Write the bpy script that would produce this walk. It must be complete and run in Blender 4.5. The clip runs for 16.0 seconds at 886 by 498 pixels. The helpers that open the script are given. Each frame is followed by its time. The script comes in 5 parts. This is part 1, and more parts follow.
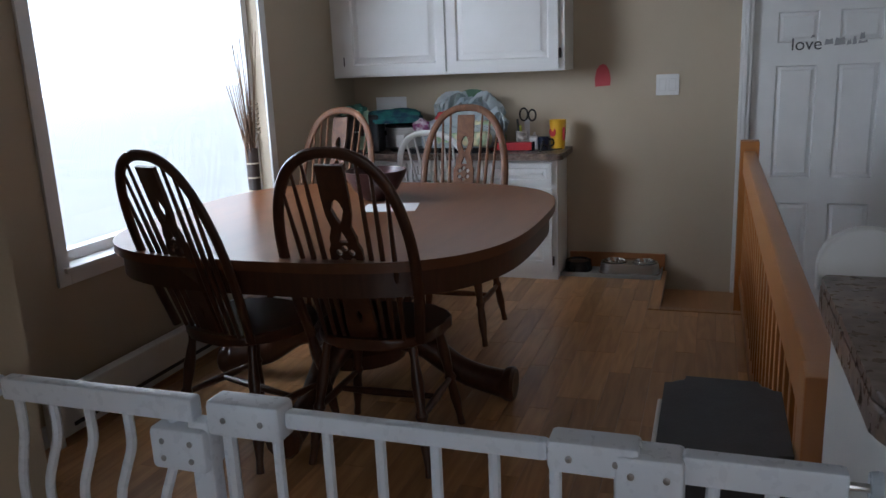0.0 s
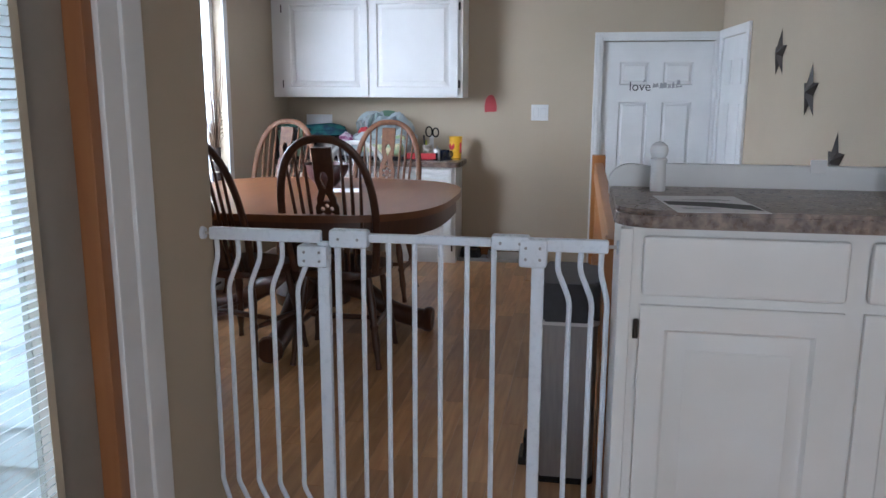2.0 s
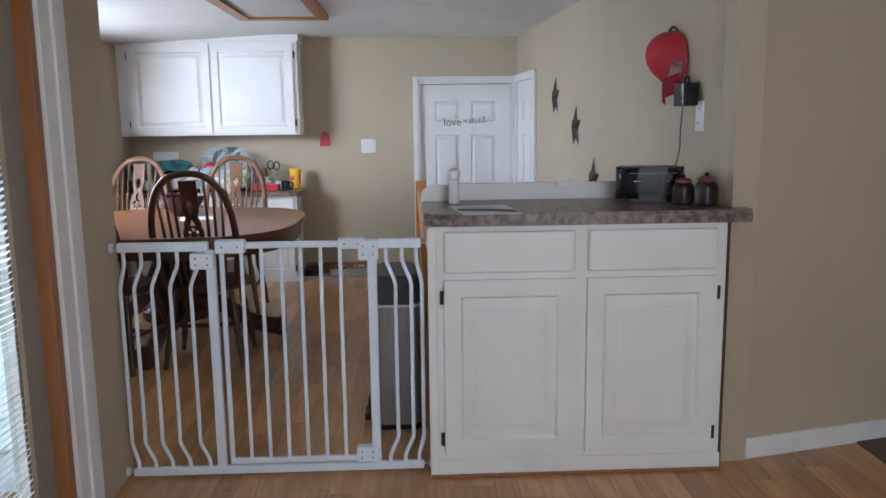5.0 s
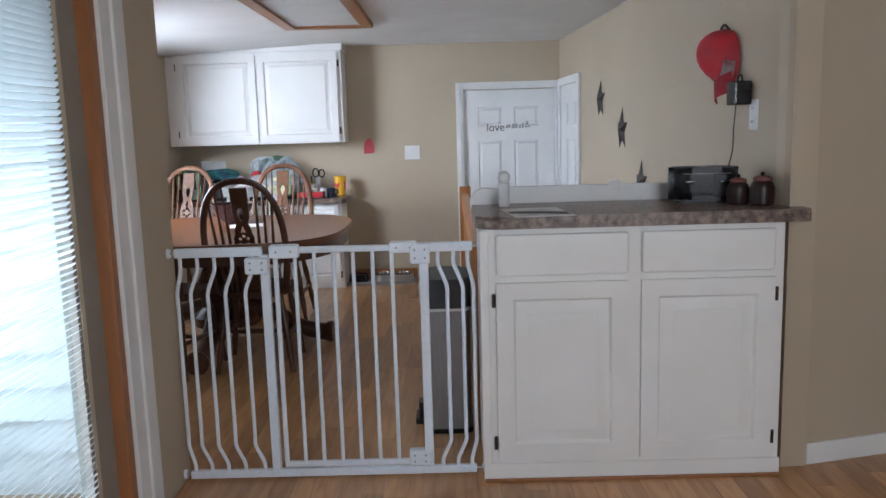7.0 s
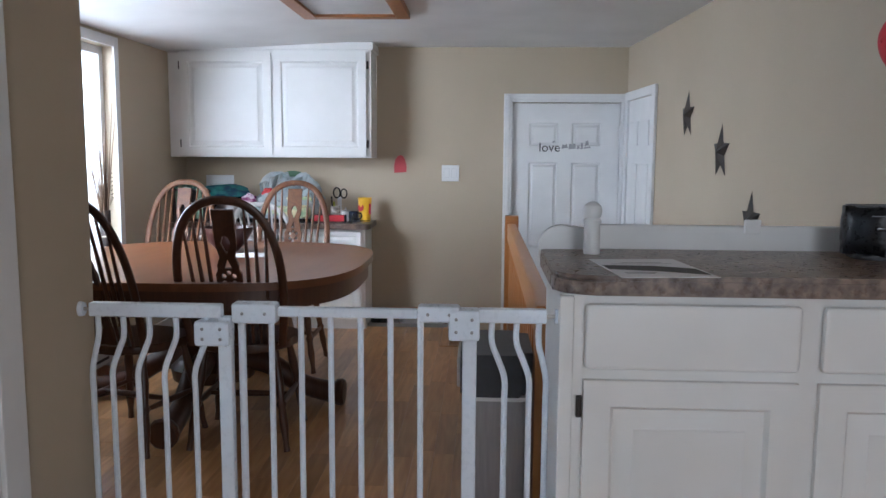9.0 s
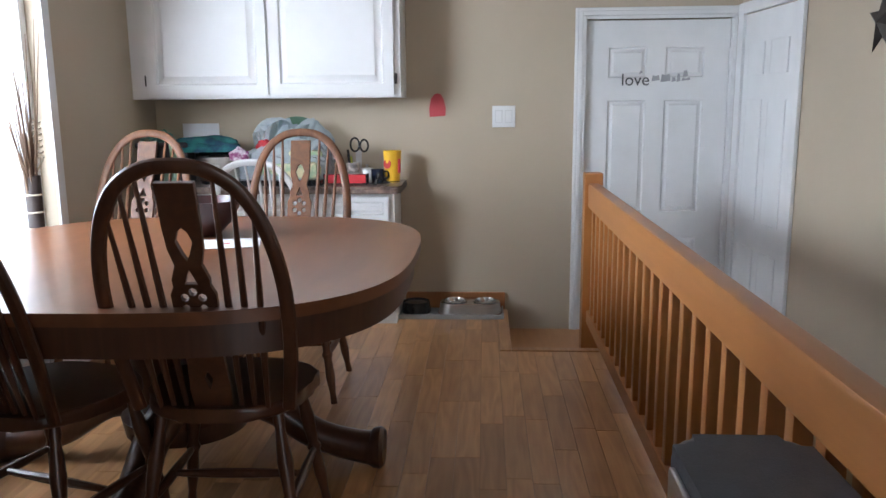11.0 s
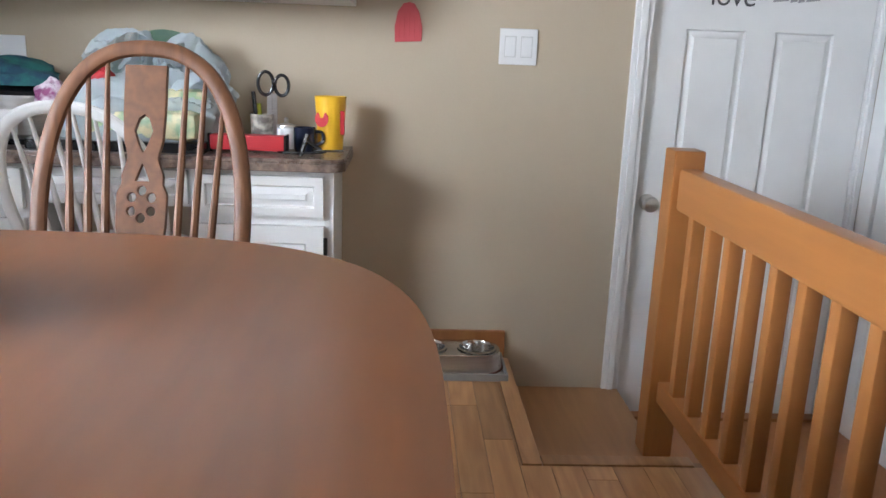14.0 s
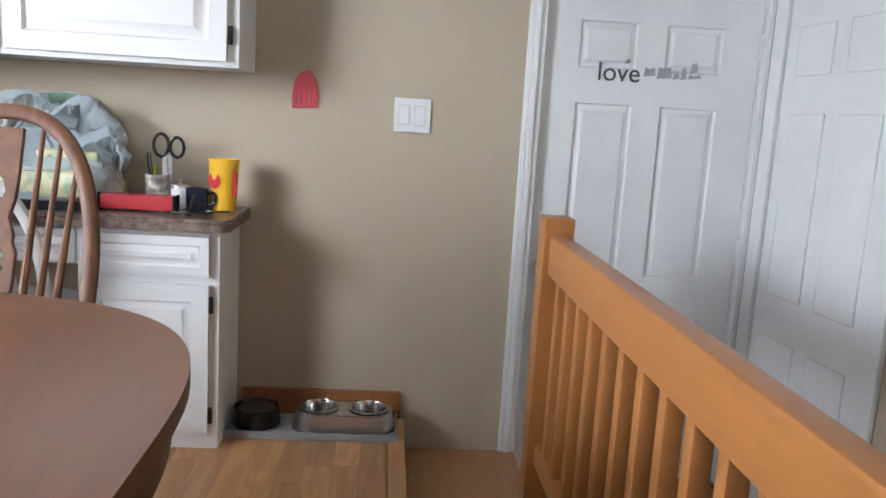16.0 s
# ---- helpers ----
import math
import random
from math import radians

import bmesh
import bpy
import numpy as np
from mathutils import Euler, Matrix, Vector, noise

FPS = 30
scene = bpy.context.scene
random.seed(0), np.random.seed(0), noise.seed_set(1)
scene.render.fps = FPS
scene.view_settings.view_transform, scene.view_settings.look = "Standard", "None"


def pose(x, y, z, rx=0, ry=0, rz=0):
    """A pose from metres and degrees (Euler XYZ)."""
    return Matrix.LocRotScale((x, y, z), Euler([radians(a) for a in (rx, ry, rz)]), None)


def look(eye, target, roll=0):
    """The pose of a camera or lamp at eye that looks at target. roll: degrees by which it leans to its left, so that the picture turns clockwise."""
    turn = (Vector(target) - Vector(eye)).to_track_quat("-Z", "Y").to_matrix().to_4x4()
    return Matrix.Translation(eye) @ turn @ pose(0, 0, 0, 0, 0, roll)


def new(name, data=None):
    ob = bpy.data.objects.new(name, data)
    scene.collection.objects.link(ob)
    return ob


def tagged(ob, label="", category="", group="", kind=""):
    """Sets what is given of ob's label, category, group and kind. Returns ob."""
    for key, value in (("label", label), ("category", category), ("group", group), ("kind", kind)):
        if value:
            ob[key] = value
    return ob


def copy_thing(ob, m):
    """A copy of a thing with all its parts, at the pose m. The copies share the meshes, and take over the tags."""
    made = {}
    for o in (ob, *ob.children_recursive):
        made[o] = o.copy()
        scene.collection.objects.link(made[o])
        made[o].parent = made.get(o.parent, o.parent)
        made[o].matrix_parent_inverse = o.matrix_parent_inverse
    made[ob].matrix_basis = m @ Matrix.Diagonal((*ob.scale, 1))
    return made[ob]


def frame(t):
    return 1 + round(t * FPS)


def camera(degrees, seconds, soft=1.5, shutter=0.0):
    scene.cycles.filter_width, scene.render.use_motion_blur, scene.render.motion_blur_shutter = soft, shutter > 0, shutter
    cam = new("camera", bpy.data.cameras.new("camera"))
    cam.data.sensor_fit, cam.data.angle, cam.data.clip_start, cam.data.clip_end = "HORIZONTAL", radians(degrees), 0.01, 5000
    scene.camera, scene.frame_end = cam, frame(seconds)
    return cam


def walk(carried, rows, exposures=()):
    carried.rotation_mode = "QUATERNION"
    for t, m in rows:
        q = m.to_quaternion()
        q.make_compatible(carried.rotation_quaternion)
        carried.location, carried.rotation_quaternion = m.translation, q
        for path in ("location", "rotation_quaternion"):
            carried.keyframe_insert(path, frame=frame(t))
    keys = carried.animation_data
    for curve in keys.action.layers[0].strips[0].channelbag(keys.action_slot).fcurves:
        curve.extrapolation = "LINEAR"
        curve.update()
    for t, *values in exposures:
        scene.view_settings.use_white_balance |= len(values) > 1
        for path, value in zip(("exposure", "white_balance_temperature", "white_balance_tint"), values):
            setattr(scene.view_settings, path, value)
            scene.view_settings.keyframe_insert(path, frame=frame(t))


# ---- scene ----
cam = camera(58.9, 16.0)
# seconds, x, y, z, yaw to the left, pitch up, roll
PATH = [
    (0, -0.174, -0.737, 1.319, 19.10, -13.49, -2.46),
    (0.5, -0.172, -0.840, 1.305, 18.68, -13.37, -2.74),
    (1, -0.234, -1.206, 1.281, 13.74, -12.50, -2.01),
    (1.5, -0.213, -1.560, 1.308, 9.29, -12.95, -0.94),
    (2, -0.113, -1.967, 1.276, 9.82, -11.29, 0.20),
    (2.5, -0.111, -2.295, 1.297, 10.62, -10.39, 0.35),
    (3, -0.183, -2.630, 1.289, 4.86, -10.26, 0.25),
    (3.5, -0.127, -2.752, 1.321, 1.56, -10.21, -0.31),
    (4, -0.036, -2.777, 1.325, -2.87, -9.21, -0.09),
    (6.5, -0.108, -2.793, 1.308, -0.60, -9.07, -2.36),
    (7, -0.108, -2.790, 1.306, 0.59, -8.55, -1.64),
    (7.5, -0.112, -2.782, 1.306, 0.42, -7.61, -0.63),
    (8, -0.123, -2.776, 1.311, 0.65, -6.44, -0.23),
    (8.5, -0.143, -2.770, 1.308, 1.43, -5.65, -0.15),
    (9, -0.185, -1.760, 1.261, 2.83, -6.82, 0.38),
    (9.5, -0.261, -1.472, 1.239, 2.50, -7.75, -0.07),
    (12, -0.617, 0.467, 1.198, 5.11, -11.46, -1.89),
    (12.5, -0.563, 0.753, 1.198, 10.48, -9.84, -3.53),
    (13, -0.733, 1.176, 1.104, 9.50, -8.74, -1.88),
    (13.5, -0.777, 1.343, 1.112, -0.74, -11.94, 0.75),
    (14, -0.800, 1.383, 1.091, -3.01, -13.89, 2.25),
    (14.5, -0.757, 1.348, 1.085, -0.36, -14.88, 1.85),
    (15, -0.600, 1.285, 1.083, 0.87, -13.90, 2.74),
    (15.5, -0.521, 1.284, 1.101, -2.75, -10.66, 3.72),
    (16, -0.497, 1.313, 1.122, -4.25, -9.41, 3.46),
]


def aim(x, y, z, yaw, pitch, roll):
    a, b = radians(yaw), radians(pitch)
    way = Vector((-math.sin(a) * math.cos(b), math.cos(a) * math.cos(b), math.sin(b)))
    return look(Vector((x, y, z)), Vector((x, y, z)) + way, roll)


walk(cam, [(r[0], aim(*r[1:])) for r in PATH], exposures=[(0.0, -1.25, 5600, 10), (0.6, -1.25, 5550, 10), (1.1, -0.95, 5400, 10), (1.5, -0.5, 5400, 10), (2.0, -0.28, 5400, 10), (3.0, -0.22, 5400, 10), (4.0, -0.12, 5500, 10), (8.5, -0.12, 5600, 10), (9.0, -0.3, 5500, 10), (9.7, -0.4, 5450, 10), (12.0, 0.12, 5850, 10), (13.0, 0.05, 5850, 10), (13.5, 0.1, 5850, 10), (14.5, 0.14, 5850, 10), (16.0, 0.06, 5850, 10)])

# ---- light ----
world = bpy.data.worlds.new("sky")
scene.world = world
world.use_nodes = True
wn = world.node_tree
sky = wn.nodes.new("ShaderNodeTexSky")
sky.sky_type, sky.sun_disc, sky.sun_elevation, sky.sun_rotation, sky.dust_density = "NISHITA", False, radians(52), radians(90), 4.0
wn.links.new(sky.outputs[0], wn.nodes["Background"].inputs[0])
wn.nodes["Background"].inputs[1].default_value = 0.15


def lamp(name, kind, m, energy, color, **extra):
    data = bpy.data.lights.new(name, kind)
    data.energy, data.color = energy, color
    if kind == "AREA":
        data.shape, data.size, data.size_y = "RECTANGLE", extra["w"], extra["h"]
    if kind == "SUN":
        data.angle = radians(4)
    ob = new(name, data)
    ob.matrix_world = m
    return tagged(ob, kind="structure")


lamp("sun", "SUN", look((5, 1, 7), (0, 0, 0)), 5.0, (1, 0.96, 0.9))
lamp("window_daylight", "AREA", look((-3.05, 1.8, 1.55), (-1.3, 2.9, 0.85)), 70, (0.93, 0.96, 1.0), w=0.9, h=0.8)
# daylight from the open sky above the deck
lamp("deck_daylight", "AREA", look((-2.75, -1.3, 2.75), (-0.5, -1.15, 0.6)), 760, (0.94, 0.97, 1.0), w=2.4, h=1.6)
lamp("room_window_daylight", "AREA", look((1.2, -4.42, 1.4), (0.6, 0.0, 1.1)), 50, (1.0, 0.97, 0.92), w=1.6, h=1.2)

# ---- materials ----
def material(name, color, rough=0.5, second=None, scale=6.0, stretch=(1, 1, 1), metal=0.0, bump=0.0, bump_scale=60.0, spread=0.5, coat=0.0, per_piece=0.0, detail=6.0, alpha=1.0):
    """Base colour mixed with a second one by noise at two scales, fine relief and roughness variation."""
    m = bpy.data.materials.new(name)
    m.use_nodes = True
    n, l = m.node_tree.nodes, m.node_tree.links
    b = n["Principled BSDF"]
    b.inputs["Metallic"].default_value = metal
    b.inputs["Coat Weight"].default_value = coat
    b.inputs["Alpha"].default_value = alpha
    tc, mp = n.new("ShaderNodeTexCoord"), n.new("ShaderNodeMapping")
    mp.inputs["Scale"].default_value = stretch
    l.new(tc.outputs["Object"], mp.inputs["Vector"])
    big, fine = n.new("ShaderNodeTexNoise"), n.new("ShaderNodeTexNoise")
    big.inputs["Scale"].default_value, big.inputs["Detail"].default_value = scale, detail
    fine.inputs["Scale"].default_value, fine.inputs["Detail"].default_value = bump_scale, 4.0
    l.new(mp.outputs[0], big.inputs["Vector"])
    l.new(mp.outputs[0], fine.inputs["Vector"])
    ramp = n.new("ShaderNodeMapRange")
    ramp.inputs[1].default_value, ramp.inputs[2].default_value = 0.5 - spread / 2, 0.5 + spread / 2
    l.new(big.outputs[0], ramp.inputs[0])
    mix = n.new("ShaderNodeMix")
    mix.data_type = "RGBA"
    second = second or tuple(c * 0.86 for c in color)
    mix.inputs[6].default_value, mix.inputs[7].default_value = (*color, 1), (*second, 1)
    l.new(ramp.outputs[0], mix.inputs[0])
    last = mix.outputs[2]
    if per_piece:
        info, hsv, rng = n.new("ShaderNodeObjectInfo"), n.new("ShaderNodeHueSaturation"), n.new("ShaderNodeMapRange")
        rng.inputs[3].default_value, rng.inputs[4].default_value = 1 - per_piece, 1 + per_piece
        l.new(info.outputs["Random"], rng.inputs[0])
        l.new(rng.outputs[0], hsv.inputs["Value"])
        l.new(last, hsv.inputs["Color"])
        add = n.new("ShaderNodeVectorMath")
        add.operation = "MULTIPLY_ADD"
        add.inputs[1].default_value = (1, 1, 1)
        comb = n.new("ShaderNodeCombineXYZ")
        mul = n.new("ShaderNodeMath")
        mul.operation, mul.inputs[1].default_value = "MULTIPLY", 37.0
        l.new(info.outputs["Random"], mul.inputs[0])
        l.new(mul.outputs[0], comb.inputs[0])
        l.new(mul.outputs[0], comb.inputs[2])
        l.new(tc.outputs["Object"], add.inputs[0])
        l.new(comb.outputs[0], add.inputs[2])
        l.new(add.outputs[0], mp.inputs["Vector"])
        last = hsv.outputs[0]
    l.new(last, b.inputs["Base Color"])
    rr = n.new("ShaderNodeMapRange")
    rr.inputs[3].default_value, rr.inputs[4].default_value = max(0.02, rough - 0.08), min(1, rough + 0.1)
    l.new(fine.outputs[0], rr.inputs[0])
    l.new(rr.outputs[0], b.inputs["Roughness"])
    if bump:
        bp = n.new("ShaderNodeBump")
        bp.inputs["Strength"].default_value, bp.inputs["Distance"].default_value = bump, 0.002
        l.new(fine.outputs[0], bp.inputs["Height"])
        l.new(bp.outputs[0], b.inputs["Normal"])
    return m


def wood(name, light, dark, rough=0.4, along="x", per_piece=0.0, rings=9.0, coat=0.0, strength=0.5, island=False, shine=0.5, relief=0.12, pores=90.0):
    """Wood with long cathedral grain and fine pores along one axis."""
    m = bpy.data.materials.new(name)
    m.use_nodes = True
    n, l = m.node_tree.nodes, m.node_tree.links
    b = n["Principled BSDF"]
    b.inputs["Roughness"].default_value = rough
    b.inputs["Coat Weight"].default_value = coat
    b.inputs["Coat Roughness"].default_value = 0.25
    b.inputs["Specular IOR Level"].default_value = shine
    tc, mp, add = n.new("ShaderNodeTexCoord"), n.new("ShaderNodeMapping"), n.new("ShaderNodeVectorMath")
    chance = n.new("ShaderNodeNewGeometry").outputs["Random Per Island"] if island else n.new("ShaderNodeObjectInfo").outputs["Random"]
    mul = n.new("ShaderNodeVectorMath")
    mul.operation, add.operation = "MULTIPLY", "ADD"
    mul.inputs[1].default_value = (31, 17, 23)
    l.new(chance, mul.inputs[0])
    l.new(tc.outputs["Object"], add.inputs[0])
    l.new(mul.outputs[0], add.inputs[1])
    l.new(add.outputs[0], mp.inputs["Vector"])
    s = {"x": (0.35, 3, 3), "y": (3, 0.35, 3), "z": (3, 3, 0.35)}[along]
    mp.inputs["Scale"].default_value = s
    soft = n.new("ShaderNodeTexNoise")
    soft.inputs["Scale"].default_value, soft.inputs["Detail"].default_value = 2.2, 3.0
    l.new(mp.outputs[0], soft.inputs["Vector"])
    ring = n.new("ShaderNodeMath")
    ring.operation, ring.inputs[1].default_value = "MULTIPLY", rings
    l.new(soft.outputs[0], ring.inputs[0])
    wave = n.new("ShaderNodeMath")
    wave.operation = "PINGPONG"
    wave.inputs[1].default_value = 0.5
    l.new(ring.outputs[0], wave.inputs[0])
    band = wave.outputs[0]
    mp2 = n.new("ShaderNodeMapping")
    mp2.inputs["Scale"].default_value = {"x": (4, pores, pores), "y": (pores, 4, pores), "z": (pores, pores, 4)}[along]
    l.new(add.outputs[0], mp2.inputs["Vector"])
    pore = n.new("ShaderNodeTexNoise")
    pore.inputs["Scale"].default_value, pore.inputs["Detail"].default_value = 1.0, 3.0
    l.new(mp2.outputs[0], pore.inputs["Vector"])
    mixf = n.new("ShaderNodeMath")
    mixf.operation = "MULTIPLY_ADD"
    mixf.inputs[1].default_value = 1.1 * strength
    l.new(band, mixf.inputs[0])
    sub = n.new("ShaderNodeMath")
    sub.operation, sub.inputs[1].default_value = "MULTIPLY", 0.75 * strength
    l.new(pore.outputs[0], sub.inputs[0])
    l.new(sub.outputs[0], mixf.inputs[2])
    mix = n.new("ShaderNodeMix")
    mix.data_type = "RGBA"
    mix.inputs[6].default_value, mix.inputs[7].default_value = (*light, 1), (*dark, 1)
    l.new(mixf.outputs[0], mix.inputs[0])
    last = mix.outputs[2]
    if per_piece:
        hsv, rng = n.new("ShaderNodeHueSaturation"), n.new("ShaderNodeMapRange")
        rng.inputs[3].default_value, rng.inputs[4].default_value = 1 - per_piece, 1 + per_piece
        l.new(chance, rng.inputs[0])
        l.new(rng.outputs[0], hsv.inputs["Value"])
        l.new(last, hsv.inputs["Color"])
        last = hsv.outputs[0]
    l.new(last, b.inputs["Base Color"])
    bp = n.new("ShaderNodeBump")
    bp.inputs["Strength"].default_value, bp.inputs["Distance"].default_value = relief, 0.001
    l.new(pore.outputs[0], bp.inputs["Height"])
    l.new(bp.outputs[0], b.inputs["Normal"])
    return m


def glass(name, tint=(0.95, 0.98, 0.97), rough=0.0):
    m = bpy.data.materials.new(name)
    m.use_nodes = True
    b = m.node_tree.nodes["Principled BSDF"]
    b.inputs["Base Color"].default_value = (*tint, 1)
    b.inputs["Transmission Weight"].default_value = 1.0
    b.inputs["Roughness"].default_value = rough
    b.inputs["IOR"].default_value = 1.45
    return m


WALL = material("wall_paint_tan", (0.48, 0.402, 0.295), 0.75, (0.44, 0.368, 0.268), 1.6, bump=0.25, bump_scale=140)
CEIL = material("ceiling_paint_white", (0.78, 0.77, 0.75), 0.9, (0.7, 0.69, 0.67), 3, bump=0.6, bump_scale=90)
WHITE = material("white_cabinet_paint", (0.8, 0.79, 0.77), 0.38, (0.74, 0.73, 0.7), 4, bump=0.08, bump_scale=70)
TRIM = material("white_trim_paint", (0.78, 0.78, 0.77), 0.42, (0.7, 0.7, 0.69), 5, bump=0.08, bump_scale=60)
GATE = material("white_enamel", (0.74, 0.79, 0.86), 0.28, (0.7, 0.75, 0.82), 9, bump=0.03)
# table base and near chairs; backlit shade of the chairs is in this colour
OAK_DARK_SHADED = wood("dark_oak_shaded", (0.08, 0.031, 0.015), (0.028, 0.011, 0.006), 0.32, "z", rings=11, coat=0.15)
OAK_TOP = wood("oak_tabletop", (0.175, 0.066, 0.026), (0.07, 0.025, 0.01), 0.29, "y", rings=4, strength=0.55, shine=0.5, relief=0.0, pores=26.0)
# the same chair oak, with the window light put into its colour
OAK_WINDOW_LIT = wood("window_lit_oak", (0.19, 0.078, 0.03), (0.06, 0.023, 0.01), 0.5, "z", rings=9, shine=0.4, strength=0.7)
OAK_RAIL = wood("orange_oak", (0.41, 0.163, 0.043), (0.26, 0.095, 0.024), 0.36, "y", rings=7, coat=0.2, strength=0.35)
OAK_POST = wood("orange_oak_upright", (0.41, 0.163, 0.043), (0.26, 0.095, 0.024), 0.36, "z", rings=7, coat=0.2, strength=0.35)
OAK_FRAME = wood("oak_frame", (0.34, 0.14, 0.045), (0.2, 0.075, 0.024), 0.42, "z", rings=7)
PLANK = wood("oak_laminate", (0.6, 0.335, 0.15), (0.34, 0.165, 0.065), 0.3, "y", per_piece=0.22, rings=9, coat=0.1, strength=0.75)
PLANK_REST = wood("oak_laminate_joined", (0.6, 0.335, 0.15), (0.34, 0.165, 0.065), 0.3, "y", per_piece=0.22, rings=9, coat=0.1, strength=0.75, island=True)
SUBFLOOR = material("floor_joint", (0.27, 0.15, 0.07), 0.6)
COUNTER = material("brown_laminate", (0.26, 0.19, 0.15), 0.28, (0.09, 0.062, 0.048), 38, spread=0.3, bump=0.02)
BLACK = material("black_plastic", (0.01, 0.01, 0.011), 0.16, (0.02, 0.02, 0.021), 20)
BLACK_METAL = material("black_iron", (0.02, 0.018, 0.017), 0.5, (0.05, 0.035, 0.025), 25, metal=0.3, bump=0.2)
STEEL = material("brushed_steel", (0.62, 0.61, 0.59), 0.3, (0.5, 0.49, 0.47), 12, (1, 1, 12), metal=1.0)
STEEL_DARK = material("grey_steel", (0.36, 0.36, 0.37), 0.34, (0.3, 0.3, 0.31), 10, (12, 12, 1), metal=0.9)
GREY = material("dark_grey_plastic", (0.045, 0.047, 0.055), 0.5, (0.03, 0.031, 0.036), 30, bump=0.2, bump_scale=200)
RED = material("red_plastic", (0.5, 0.02, 0.03), 0.4, (0.4, 0.015, 0.02), 12)
CARPET = material("brown_carpet", (0.13, 0.095, 0.075), 0.95, (0.09, 0.065, 0.05), 30, bump=1.0, bump_scale=260)
SNOW = material("snow", (0.85, 0.87, 0.9), 0.8, (0.75, 0.78, 0.82), 0.8, bump=0.3, bump_scale=5)
GLASS = glass("clear_glass")
GLASS_BLUE = glass("bluish_glass", (0.78, 0.92, 0.95))


# ---- tools ----
GROUP = {"m": Matrix()}      # place and size of the group of things being built


def grouped(x=0.0, y=0.0, z=0.0, sx=1.0, sy=1.0, sz=1.0):
    GROUP["m"] = Matrix.Translation((x, y, z)) @ Matrix.Diagonal((sx, sy, sz, 1))


def thing(name, label, category, group="", at=(0, 0, 0), turn=0.0, kind=""):
    ob = new(name)
    ob.matrix_world = GROUP["m"] @ pose(*at, 0, 0, turn)
    return tagged(ob, label, category, group, kind)


def mesh(name, bm, mat, smooth=True):
    me = bpy.data.meshes.new(name)
    bmesh.ops.recalc_face_normals(bm, faces=bm.faces)
    bm.to_mesh(me)
    bm.free()
    me.materials.append(mat)
    if smooth:
        for p in me.polygons:
            p.use_smooth = True
        me.set_sharp_from_angle(angle=radians(35))
    return me


def part(name, bm, mat, parent, label="", smooth=True):
    ob = new(name, mesh(name, bm, mat, smooth))
    ob.parent = parent
    if smooth:
        ob.modifiers.new("flat_faces", "WEIGHTED_NORMAL").keep_sharp = True
    return tagged(ob, label)


def solid(name, bm, mat, label="", category="", kind="structure", group="", smooth=True):
    ob = new(name, mesh(name, bm, mat, smooth))
    if smooth:
        ob.modifiers.new("flat_faces", "WEIGHTED_NORMAL").keep_sharp = True
    return tagged(ob, label, category, group, kind)


def box(x0, x1, y0, y1, z0, z1, bevel=0.0, bm=None, m=None):
    bm = bm or bmesh.new()
    vs = [bm.verts.new((x, y, z)) for x in (x0, x1) for y in (y0, y1) for z in (z0, z1)]
    fs = [bm.faces.new([vs[i] for i in f]) for f in ((0, 1, 3, 2), (4, 6, 7, 5), (0, 4, 5, 1), (2, 3, 7, 6), (0, 2, 6, 4), (1, 5, 7, 3))]
    if bevel:
        es = list({e for f in fs for e in f.edges})
        r = bmesh.ops.bevel(bm, geom=es, offset=bevel, segments=2, profile=0.5, affect="EDGES")
        vs = list({v for f in r["faces"] for v in f.verts} | {v for v in vs if v.is_valid})
    if m is not None:
        bmesh.ops.transform(bm, matrix=m, verts=vs)
    return bm


def prism(points, z0, z1, bevel=0.0, bm=None, m=None):
    """A flat outline in x, y, raised from z0 to z1."""
    bm = bm or bmesh.new()
    a, b = [bm.verts.new((x, y, z0)) for x, y in points], [bm.verts.new((x, y, z1)) for x, y in points]
    n = len(points)
    fs = [bm.faces.new(a[::-1]), bm.faces.new(b)] + [bm.faces.new((a[i], a[(i + 1) % n], b[(i + 1) % n], b[i])) for i in range(n)]
    vs = a + b
    if bevel:
        es = list(fs[0].edges) + list(fs[1].edges)
        r = bmesh.ops.bevel(bm, geom=es, offset=bevel, segments=3, profile=0.5, affect="EDGES")
        vs = list({v for f in r["faces"] for v in f.verts} | {v for v in vs if v.is_valid})
    if m is not None:
        bmesh.ops.transform(bm, matrix=m, verts=vs)
    return bm


def lathe(profile, sides=20, bm=None, m=None):
    """Turns rows of (radius, height) round z."""
    bm = bm or bmesh.new()
    rings = []
    for r, z in profile:
        rings.append([bm.verts.new((r * math.cos(2 * math.pi * k / sides), r * math.sin(2 * math.pi * k / sides), z)) for k in range(sides)])
    for a, b in zip(rings, rings[1:]):
        for k in range(sides):
            bm.faces.new((a[k], a[(k + 1) % sides], b[(k + 1) % sides], b[k]))
    bm.faces.new(rings[0][::-1])
    bm.faces.new(rings[-1])
    if m is not None:
        bmesh.ops.transform(bm, matrix=m, verts=[v for r in rings for v in r])
    return bm


def between(a, b):
    """The pose that lays the z axis from a towards b."""
    a, b = Vector(a), Vector(b)
    return Matrix.Translation(a) @ (b - a).to_track_quat("Z", "Y").to_matrix().to_4x4()


def rod(a, b, r0, r1=None, sides=10, bm=None, mid=None):
    h = (Vector(b) - Vector(a)).length
    r1 = r0 if r1 is None else r1
    prof = [(r0, 0), (r1, h)] if mid is None else [(r0, 0), (mid, h * 0.35), (mid, h * 0.6), (r1, h)]
    return lathe(prof, sides, bm, between(a, b))


